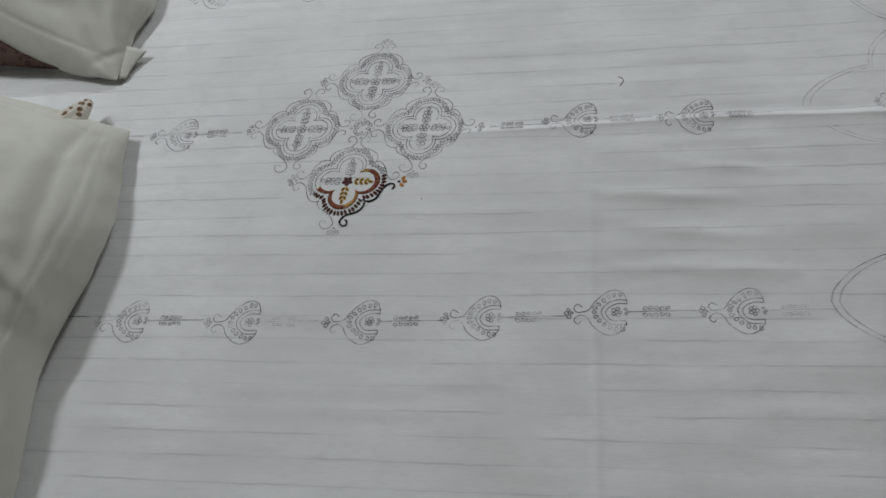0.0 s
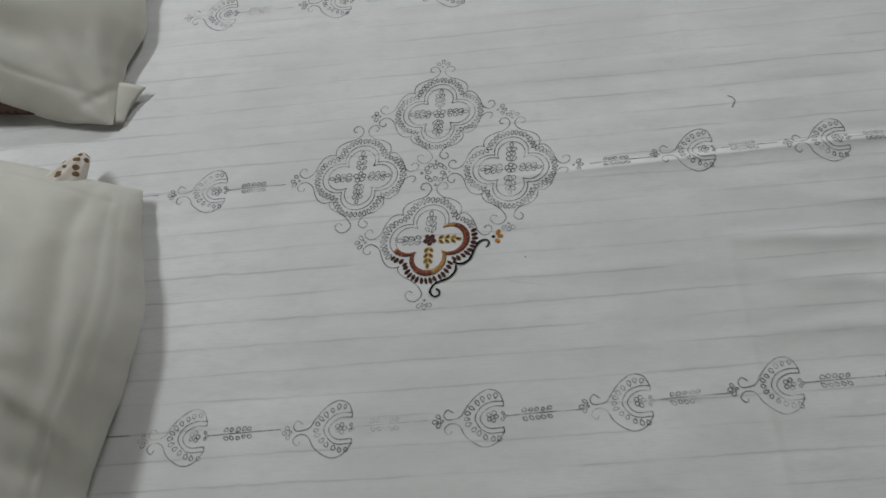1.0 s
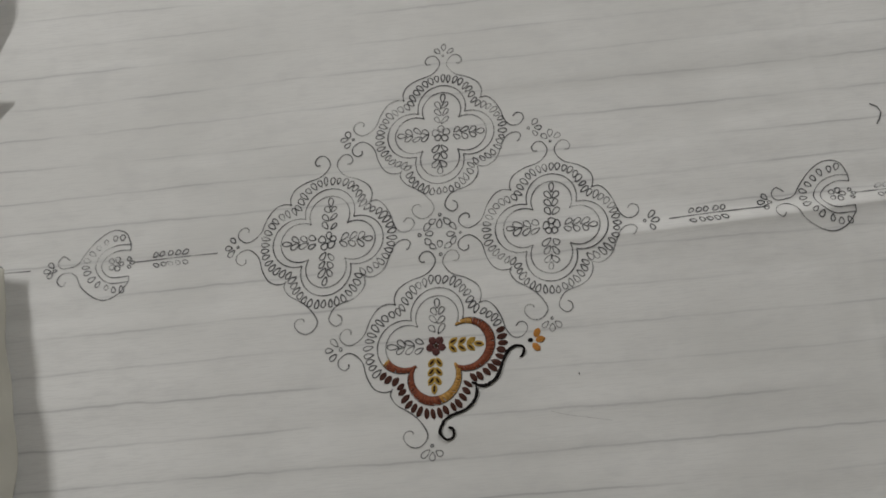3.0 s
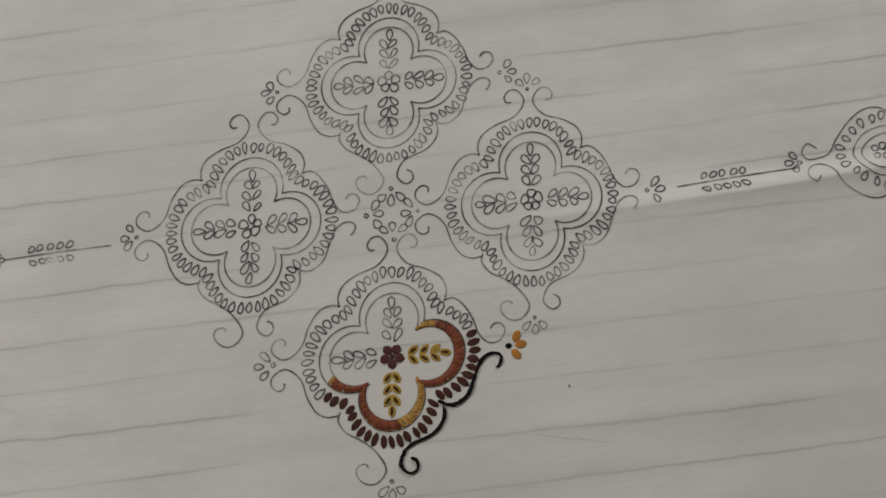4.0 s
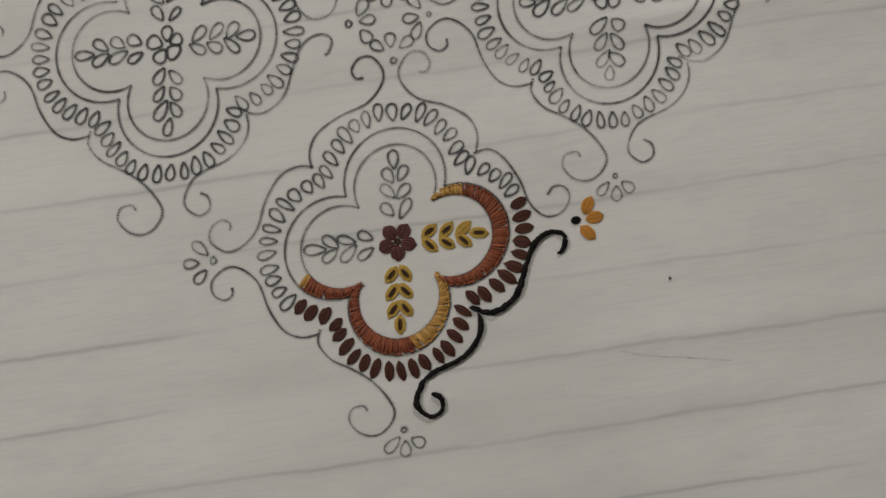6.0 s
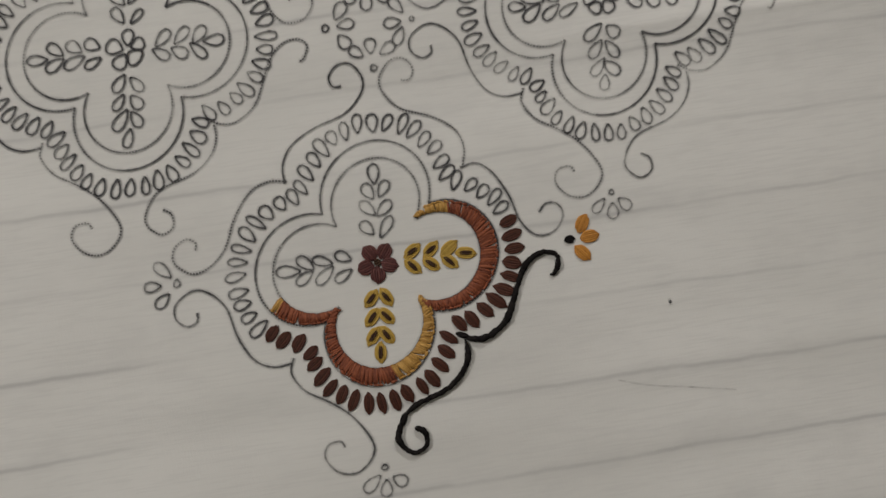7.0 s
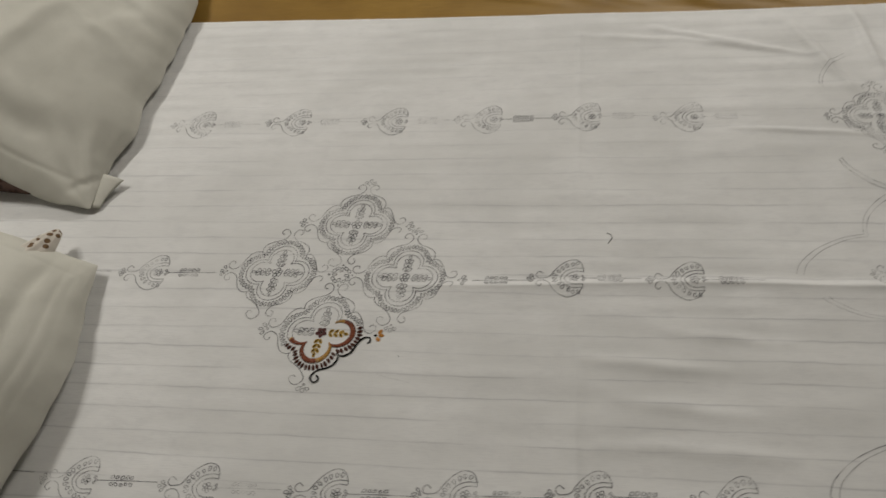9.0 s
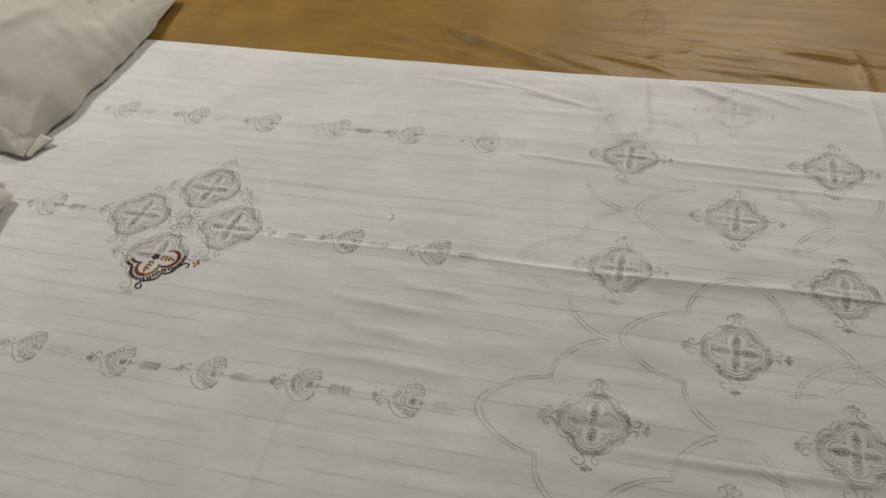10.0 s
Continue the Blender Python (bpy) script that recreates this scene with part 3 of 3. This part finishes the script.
# bands of close stitches between the two inner outlines
def band(name, lobe, a0, a1, mat, label):
    shapes, count = [], 0
    span = math.radians(abs(a1 - a0)) * 25
    n = max(4, int(span / 0.5))
    for t in np.linspace(a0, a1, n):
        r = math.radians(t)
        lean = math.radians(t + 3.0 + 2.5 * RNG.standard_normal())
        # ends on the two outlines
        def cut(cx, rad, ang):
            ox, c, s = 30.4, math.cos(ang), math.sin(ang)
            bq = (ox - cx) * c
            return -bq + math.sqrt(max(0.0, bq * bq - ((ox - cx) ** 2 - rad * rad)))
        q0, q1 = cut(28.7, 21.3, r) - 0.5 * RNG.random(), cut(32.1, 26.4, lean) - 1.1 + 0.6 * RNG.random()
        if abs(t) > 104:
            f = min(1.0, (abs(t) - 104) / 14)
            q1 = q1 * (1 - f) + (q0 + 1.5) * f
        a = np.array((30.4 + q0 * math.cos(r), q0 * math.sin(r)))
        b = np.array((30.4 + q1 * math.cos(lean), q1 * math.sin(lean)))
        line = [a + (b - a) * u for u in (0, 0.25, 0.5, 0.75, 1)]
        w = on_motif(turn(line, 90 * lobe))
        z = cloth_z(w[:, 0], w[:, 1]) + np.array((0.0001, 0.0006, 0.0008, 0.0006, 0.0001))
        shapes.append(tube(np.column_stack([w, z]), 0.00068 * (1 + 0.15 * RNG.standard_normal()), 5))
        # the looped purl on the rim of every third stitch
        count += 1
        if count % 3 == 0:
            tang = np.array((-math.sin(lean), math.cos(lean)))
            p = on_motif(turn([b - 1.0 * tang, b + 0.4 * tang * RNG.random(), b + 1.0 * tang], 90 * lobe))
            shapes.append(tube(np.column_stack([p, cloth_z(p[:, 0], p[:, 1]) + np.array((0.0004, 0.0009, 0.0004))]), 0.00062, 5))
    V, F = joined(shapes)
    return mesh_object(name, V, F, mat, embroidery, label)


band("stitch_band", 0, 116, 78, GOLD, "gold band of close buttonhole stitches")
band("stitch_band", 0, 77.5, -116, RUST, "rust band of close buttonhole stitches")
band("stitch_band", 3, 116, 14, GOLD, "gold band of close buttonhole stitches")
band("stitch_band", 3, 13, -116, RUST, "rust band of close buttonhole stitches")
band("stitch_band", 2, 116, 42, RUST, "rust band of close buttonhole stitches")
band("stitch_band", 2, 41, 36, GOLD, "gold band of close buttonhole stitches")


# black rope line: short stitches overlapping like a cord
def rope(name, pts, mat, label):
    p = on_motif(pts)
    seg = np.hypot(*np.diff(p, axis=0).T)
    s = np.concatenate([[0], np.cumsum(seg)])
    shapes, pos = [], 0.0
    while pos < s[-1] - 0.002:
        t = np.linspace(pos, min(pos + 0.0062, s[-1]), 5)
        x, y = np.interp(t, s, p[:, 0]), np.interp(t, s, p[:, 1])
        dx, dy = np.gradient(x), np.gradient(y)
        n = np.hypot(dx, dy)
        off = np.linspace(-0.00055, 0.00055, 5)
        x, y = x - dy / n * off, y + dx / n * off
        z = cloth_z(x, y) + np.array((0.0002, 0.0009, 0.0012, 0.0009, 0.0002))
        shapes.append(tube(np.column_stack([x, y, z]), 0.00118 * (1 + 0.22 * RNG.standard_normal()), 6))
        pos += 0.0026
    V, F = joined(shapes)
    return mesh_object(name, V, F, mat, embroidery, label)


rope("stem_stitch_line", mirror(spline(CURL_SIDE, 6)), BLACK, "black stem-stitched scroll")
rope("stem_stitch_line", turn(spline(CURL_NEAR, 6), 270), BLACK, "black stem-stitched scroll")

# ---- rows of crescents with leafy stems ----
C_UP = [(-50.3, 9.5), (-57.5, 14.5), (-63, 8), (-59.5, 1.5), (-50, 1.5), (-41, 4.5), (-33, 15.5), (-19.5, 29.5), (-4, 37.5), (10, 33.5), (16, 20)]
C_LOW = [(-54, 14), (-58, 18.5), (-63.5, 13), (-60, 6), (-51, 4), (-43, 9), (-37, 21.5), (-24, 33.5), (-11, 38.2), (3, 33), (13.8, 20.6)]
C_OUT = [(15.8, 20), (1, 20.4), (-13.5, 14.5), (-22.5, 1.0), (-17.5, -12), (-6.0, -20.4), (13.8, -20.6)]
C_IN = [(15.8, 13.5), (2.5, 14.2), (-9.5, 9), (-16, 0.2), (-12.5, -9), (-3.5, -14.5), (13.8, -14.4)]


def crescent_lines():
    up = spline(C_UP, 5)
    lines = [up, mirror(spline(C_LOW, 5)), spline(C_OUT, 5), spline(C_IN, 5)]
    lines += [np.array([(15.9, 20), (15.8, 13.5)]), np.array([(13.8, -20.6), (13.8, -14.4)])]
    for x, y, g in ((6.5, 28.4, 75), (-2, 28, 85), (-10.5, 24.8, 100), (-18.5, 19.5, 120), (-25.5, 13.8, 140), (-31, 7, 160)):
        lines += [drop_loop(x, y, 7.4, 4.8, g), drop_loop(x, -y, 7.4, 4.8, -g)]
    lines.append(drop_loop(-33, 0, 7.0, 4.6, 180))
    for g in range(0, 360, 72):
        q = turn([(4.8, 0)], g)[0]
        lines.append(drop_loop(q[0], q[1], 6, 5.2, g))
    for x, y, g in ((13.5, 4, 40), (16.5, 0, 0), (13.5, -4, -40), (-66, 0, 180)):
        lines.append(drop_loop(x, y, 4.6, 3.6, g))
    for x, y, g in ((-70.5, 5.5, 130), (-74.5, 0, 180), (-70.5, -5.5, -130)):
        lines.append(drop_loop(x, y, 7.5, 4.8, g))
    return lines


def sprig_lines(length=108):
    """The leafy stem that runs from one crescent to the next."""
    x0 = 19
    s = np.stack([np.linspace(x0, x0 + length - 10, 18), 0.5 * np.sin(np.linspace(0, 3, 18))], 1)
    lines = [s]
    for i in range(5):
        lines += [drop_loop(42 + 8.0 * i, 5.4, 7, 4.4, 35), drop_loop(42 + 8.0 * i, -5.4, 7, 4.4, -35)]
    return lines


def crescent(x, y, deg, ink, sprig_ink=None, length=108):
    draw("crescent_motif", [place(l, x, y, deg) for l in crescent_lines()], INK[min(2, ink)], bedsheet, 0.0009, "grey traced crescent with curled ends")
    if sprig_ink is not None:
        draw("leaf_sprig", [place(l, x, y, deg) for l in sprig_lines(length)], INK[min(3, sprig_ink + 1)], bedsheet, 0.0009, "grey traced leafy stem")


for x, y, ink, sp in ((-0.3565, 0.3755, 3, 2), (-0.1496, 0.3790, 3, 2), (0.0531, 0.3781, 1, 3), (0.2434, 0.3783, 2, 0), (0.4347, 0.3809, 2, 2), (0.6255, 0.3755, 2, 2)):
    crescent(x, y, 0, ink, sp)
for x, y, ink, sp in ((-0.3367, -0.3852, 2, 0), (-0.1400, -0.3860, 3, 2), (0.0600, -0.3846, 1, 0), (0.2511, -0.3770, 3, 1), (0.4417, -0.3682, 1, 1), (0.6384, -0.3654, 2, 2)):
    crescent(x, y, 1.2, ink, sp)
for x, y, ink, sp in ((-0.3429, 0.0025, 3, 1), (0.4024, 0.0010, 0, 1), (0.5966, -0.0006, 1, 1)):
    crescent(x, y, 0.5, ink, sp, 100)
draw("leaf_sprig", [place(l, 0.214, -0.0085, 2.0) for l in sprig_lines(110)], INK[0], bedsheet, 0.0010, "grey traced leafy stem")
draw("leaf_sprig", [place(l, -0.545, 0.004, 0.0) for l in sprig_lines(100)], INK[2], bedsheet, 0.0010, "grey traced leafy stem")
draw("leaf_sprig", [place(l, -0.545, -0.378, 0.0) for l in sprig_lines(110)], INK[2], bedsheet, 0.0010, "grey traced leafy stem")

# faint print on the mustard cover
lines, dots = motif_lines()
draw("printed_motif", [place(l, 0.935, 0.985, -1.0, 0.00086) for l in lines + dots], PRINT, cover, 0.0014, "faint brown printed flower on the mustard cover",
     lift=0.0012, height=lambda x, y: TOP - 0.008 + mustard_height(x, y))

# loose ink marks
draw("ink_hook", [np.array([(0.4575, 0.0970), (0.4640, 0.0930), (0.4665, 0.0860), (0.4630, 0.0785), (0.4590, 0.0730)])], INK[0], bedsheet, 0.0012, "stray dark hooked ink mark")
draw("ink_speck", [np.array([(0.1225, -0.1555), (0.1239, -0.1553)])], INK[0], bedsheet, 0.0014, "stray dark ink speck")
draw("ink_scratch", [spline([(0.092, -0.1885), (0.108, -0.1935), (0.128, -0.1975), (0.148, -0.2020)], 8)], INK[3], bedsheet, 0.0008, "faint stray pencil scratch")

# ---- lattice of rosettes towards the foot ----
CELL = [(207, 0), (198, 22), (168, 52), (128, 74), (89, 83), (88, 100), (78, 128), (52, 158), (20, 178), (0, 185)]


def lattice_cell(x, y, arcs):
    """Double outline of a cell in quarters: (x sign, y sign, ink, from, to), the last two as parts of the quarter's length."""
    for sx, sy, ink, u0, u1 in arcs:
        lines = []
        for sc in (1.0, 0.945):
            q = np.concatenate([spline(CELL[:5], 5), spline(CELL[4:], 5)]) * sc
            q = q[int(u0 * (len(q) - 1)):int(u1 * (len(q) - 1)) + 1]
            lines.append(np.stack([x + 0.001 * sx * q[:, 0], y + 0.001 * sy * q[:, 1]], 1))
        draw("lattice_outline", lines, INK[ink], bedsheet, 0.0013, "faint double-lined traced lattice cell")


def rest(*arcs):
    """The arcs given, and the other quarters rubbed nearly away."""
    drawn = {(q[0], q[1]) for q in arcs}
    return list(arcs) + [(sx, sy, 3, 0.1, 0.55) for sx in (1, -1) for sy in (1, -1) if (sx, sy) not in drawn]


for x, y, ink, arcs in (
        (0.9510, 0.3690, 2, [(-1, 1, 3, 0.45, 0.85), (-1, -1, 2, 0.60, 1.0)]),
        (0.9630, 0.0140, 2, [(-1, 1, 3, 0.0, 0.75), (-1, 1, 2, 0.75, 1.0), (-1, -1, 3, 0.2, 0.5), (-1, -1, 2, 0.5, 1.0)]),
        (0.9541, -0.3495, 1, [(-1, 1, 2, 0.0, 1.0), (-1, -1, 2, 0.0, 1.0)]),
        (1.1740, 0.5680, 3, [(-1, -1, 3, 0.3, 0.7)]),
        (1.1830, 0.1950, 2, rest((-1, 1, 2, 0.0, 0.55), (-1, -1, 3, 0.0, 0.5))),
        (1.1840, -0.1555, 0, rest((-1, 1, 1, 0.0, 1.0), (-1, -1, 2, 0.0, 0.85), (1, 1, 2, 0.0, 1.0))),
        (1.1750, -0.5120, 2, rest((-1, 1, 2, 0.0, 0.9), (1, 1, 3, 0.0, 0.8))),
        (1.3832, 0.3820, 2, [(1, -1, 3, 0.2, 0.8), (-1, -1, 3, 0.4, 0.9)]),
        (1.3790, 0.0205, 1, [(1, 1, 3, 0.0, 0.8), (1, -1, 3, 0.2, 1.0), (-1, 1, 2, 0.55, 1.0)]),
        (1.3700, -0.3275, 1, [(1, 1, 3, 0.0, 1.0), (-1, 1, 3, 0.5, 1.0), (-1, -1, 3, 0.2, 0.9)])):
    stamp("rosette_motif", x, y, -1.0, INK[max(1, ink)], 0.00086, width=0.0009, label="grey traced four-lobed rosette in the lattice")
    lattice_cell(x, y, arcs)


# ---- pillows ----
def pillow_part(name, corners, rim, puff, floor_z, mat, parent, seed, bulge=(0, 0, 0, 0), wrinkle=0.004, n=(130, 170), blunt=0.0, edge=None, crease=None, pull=1.0, label=""):
    """A stuffed cushion between four corners (u along the first side, v along the next): rim(u, v) is the seam's height."""
    nu, nv = n
    u = 0.5 - 0.5 * np.cos(np.linspace(0, np.pi, nu))
    v = 0.5 - 0.5 * np.cos(np.linspace(0, np.pi, nv))
    U, V = np.meshgrid(u, v, indexing="ij")
    c = np.array(corners, float)
    P = ((1 - U) * (1 - V))[..., None] * c[0] + (U * (1 - V))[..., None] * c[1] + (U * V)[..., None] * c[2] + ((1 - U) * V)[..., None] * c[3]
    mid = c.mean(0)
    side = (np.sin(np.pi * U) ** 0.8, np.sin(np.pi * V) ** 0.8)
    d = lambda a, b: ((c[a] + c[b]) / 2 - mid) / np.linalg.norm((c[a] + c[b]) / 2 - mid)
    P = P + (side[0] * (1 - V) ** 3 * bulge[0])[..., None] * d(0, 1) + (side[1] * U ** 3 * bulge[1])[..., None] * d(1, 2)
    P = P + (side[0] * V ** 3 * bulge[2])[..., None] * d(2, 3) + (side[1] * (1 - U) ** 3 * bulge[3])[..., None] * d(3, 0)
    a, b = np.abs(2 * U - 1), np.abs(2 * V - 1)
    f = np.clip((1 - a ** 2.2) * (1 - b ** 2.2), 0, 1) ** 0.62
    if edge is not None:
        P[..., 0] += edge(V) * (1 - U) ** 4
    P = P + (mid - P) * (blunt * (a * b) ** 5)[..., None]
    r = rim(U, V)
    x, y = P[..., 0], P[..., 1]
    wr = wrinkle * (soft_noise(x * 9 + seed, y * 8 + seed) + 0.5 * soft_noise(x * 21 + seed, y * 16) + 0.3 * soft_noise(x * 34, y * 40 + seed))
    wr = wr + 1.6 * wrinkle * soft_noise(x * 4.2 + seed * 2, y * 3.4 + seed)
    wr = wr + 1.7 * wrinkle * soft_noise(x * 24 + 2 * soft_noise(y * 6, seed), y * 3.0 + seed) * np.exp(-((U - 0.15) / 0.20) ** 2)
    wr = wr - 0.0022 * np.exp(-(((V - 0.055) / 0.006) ** 2))
    if crease is not None:
        wr = wr + crease(U, V, x, y)
    # pull creases that run in from the corners
    for (cu, cv) in ((0, 0), (1, 0), (1, 1), (0, 1)):
        rr = np.hypot(U - cu, V - cv)
        th = np.arctan2(np.abs(V - cv), np.abs(U - cu))
        wr = wr + pull * wrinkle * 1.2 * np.exp(-((rr - 0.16) / 0.12) ** 2) * np.sin(th * 13 + seed + cu * 2 + cv)
    top = r + puff * f + wr * np.minimum(1, f * 2.2)
    low = np.maximum(floor_z, r - 0.55 * puff * f)
    low = np.minimum(low, top - 0.0006)
    # seam wavers
    edge = (1 - np.minimum(1, f * 3))
    wav = 0.004 * soft_noise(x * 26 + seed, y * 26) * edge
    top, low = top + wav, low + wav
    vt = np.stack([x, y, top], -1).reshape(-1, 3)
    vb = np.stack([x, y, low], -1).reshape(-1, 3)
    k = nu * nv
    faces = grid_faces(nu, nv)
    faces += [(q[3] + k, q[2] + k, q[1] + k, q[0] + k) for q in grid_faces(nu, nv)]
    ring = [i * nv for i in range(nu)] + [(nu - 1) * nv + j for j in range(1, nv)] + [i * nv + nv - 1 for i in range(nu - 2, -1, -1)] + [j for j in range(nv - 2, 0, -1)]
    for i, q in enumerate(ring):
        w = ring[(i + 1) % len(ring)]
        faces.append((q, q + k, w + k, w))
    return mesh_object(name, np.concatenate([vt, vb]), faces, mat, parent, label)


def near_crease(U, V, x, y):
    """Soft panel fold along the side edge, and crumples half way down it."""
    h = -0.0060 * np.exp(-((U - 0.125 - 0.02 * np.sin(V * 9)) / 0.022) ** 2) * (1 - 0.7 * step(V, 0.30, 0.55))
    h = h + 0.0040 * np.exp(-((U - 0.20) / 0.035) ** 2) * step(V, 0.02, 0.15)
    h = h - 0.0022 * np.exp(-((U - 0.075) / 0.006) ** 2) - 0.0016 * np.exp(-((U - 0.045) / 0.006) ** 2)
    for a, b, w, k in NEAR_FOLDS:
        h = h + fold(x, y, a, b, w, k, 0.2)
    return h


NEAR_FOLDS = [
    ((-0.75, -0.24), (-0.56, -0.30), 0.018, 0.014),
    ((-0.62, -0.27), (-0.47, -0.40), 0.014, 0.011),
    ((-0.70, -0.40), (-0.52, -0.44), 0.020, -0.012),
    ((-0.66, -0.05), (-0.62, -0.24), 0.020, 0.003),
    ((-0.78, 0.02), (-0.74, -0.20), 0.026, 0.005),
    ((-0.60, -0.50), (-0.48, -0.60), 0.016, 0.010),
]


def far_crease(U, V, x, y):
    """A long valley behind the front edge, with a swell behind it."""
    m = V - 0.115 - 0.05 * U - 0.012 * np.sin(U * 11)
    h = -0.006 * np.exp(-(m / 0.030) ** 2) * step(U, 0.10, 0.32) + 0.004 * np.exp(-((m - 0.065) / 0.035) ** 2) * step(U, 0.08, 0.3)
    for a, b, w, k in FAR_FOLDS:
        h = h + fold(x, y, a, b, w, k, 0.2)
    return h


FAR_FOLDS = [
    ((-0.505, 0.222), (-0.565, 0.180), 0.009, -0.012),
    ((-0.56, 0.52), (-0.68, 0.60), 0.018, 0.009),
    ((-0.54, 0.62), (-0.64, 0.70), 0.016, -0.008),
    ((-0.80, 0.40), (-0.70, 0.62), 0.025, 0.008),
]

# near pillow on a spotted cushion
near_rim = lambda U, V: TOP + 0.020 + 0.012 * np.sin(np.pi * np.clip(V, 0, 1)) + 0.05 * U * (1 - U) + 0.02 * U
near_pillow = tagged(new("pillow"), "plump cream cotton pillow lying on a spotted cushion", "pillow", "pillows at the head")
pillow_part("pillowcase", [(-0.458, 0.003), (-0.95, 0.145), (-1.0, -0.66), (-0.450, -0.80)], near_rim, 0.13, TOP + 0.012, CREAM, near_pillow, 3.1, crease=near_crease, wrinkle=0.0032, pull=0.25,
            edge=lambda v: 0.034 * np.exp(-((v - 0.27) / 0.19) ** 2) - 0.012 * np.exp(-((v - 0.60) / 0.07) ** 2) + 0.012 * np.exp(-((v - 0.88) / 0.10) ** 2) + 0.002 * soft_noise(v * 22, 4.4))
cushion = tagged(new("cushion"), "cream cushion with brown spots under a pillow", "cushion")
pillow_part("cushion_cover", [(-0.520, 0.122), (-0.80, -0.20), (-0.90, -0.35), (-0.60, -0.40)], lambda U, V: TOP + 0.040 + 0 * U, 0.06, TOP + 0.008, SPOTS, cushion, 8.3, wrinkle=0.002, n=(60, 60), blunt=0.17)

# far pillow propped on a brown floral cushion
far_rim = lambda U, V: TOP + 0.016 + 0.050 * step(U, 0.10, 0.80) + 0.006 * np.sin(np.pi * np.clip(V, 0, 1))
far_pillow = tagged(new("pillow"), "plump cream cotton pillow propped on a brown cushion", "pillow", "pillows at the head")
far_case = pillow_part("pillowcase", [(-0.529, 0.143), (-0.98, 0.36), (-1.0, 1.02), (-0.497, 0.95)], far_rim, 0.118, TOP + 0.012, CREAM, far_pillow, 5.7, (0.042, 0.0, 0.0, 0.0), crease=far_crease, wrinkle=0.0026,
            edge=lambda v: 0.026 * step(v, 0.08, 0.26) * step(1 - v, 0.02, 0.35) - 0.010 * np.exp(-((v - 0.345) / 0.06) ** 2) + 0.004 * soft_noise(v * 26, 7.7))
brown = tagged(new("cushion"), "brown floral cushion under the far pillow", "cushion")
pillow_part("cushion_cover", [(-0.565, 0.162), (-1.0, 0.205), (-1.02, 0.70), (-0.62, 0.72)], lambda U, V: TOP + 0.028 + 0 * U, 0.05, TOP + 0.008, BROWN, brown, 2.3, wrinkle=0.003, n=(40, 40))

# folded-back corner of the far pillowcase
V, F = [], []
A, B, C, D = (np.array(q) for q in ((-0.536, 0.146, TOP + 0.008), (-0.534, 0.228, TOP + 0.020), (-0.480, 0.214, TOP + 0.016), (-0.512, 0.148, TOP + 0.007)))
n = 10
for i in range(n):
    for j in range(n):
        s, t = i / (n - 1), j / (n - 1)
        q = (A * (1 - s) + B * s) * (1 - t) + (D * (1 - s) + C * s) * t
        q = q + np.array((0.0, 0.0, 0.003)) * math.sin(math.pi * t) - np.array((0.006, 0, 0)) * math.sin(math.pi * s) * t
        V.append(q)
flap = mesh_object("corner_fold", V, grid_faces(n, n), CREAM, far_pillow, "turned-back empty corner of the pillowcase")
mod = flap.modifiers.new("thickness", "SOLIDIFY")
mod.thickness = 0.0016

# traced flowers on the far pillowcase
CASE = BVHTree.FromPolygons([v.co for v in far_case.data.vertices], [tuple(p.vertices) for p in far_case.data.polygons])


def case_z(x, y):
    return np.array([CASE.ray_cast(Vector((a, b, 2.0)), Vector((0, 0, -1)))[0].z for a, b in zip(x, y)])


lines, dots = motif_lines()
for mx, my in ((-0.640, 0.790), (-0.805, 0.815)):
    draw("quatrefoil_motif", [place(l, mx, my, 6.0, 0.00078) for l in lines], INK[1], far_pillow, 0.0011, "grey traced four-lobed flower on the pillowcase",
         lift=0.0009, dots=[place(l, mx, my, 6.0, 0.00078) for l in dots], height=case_z)
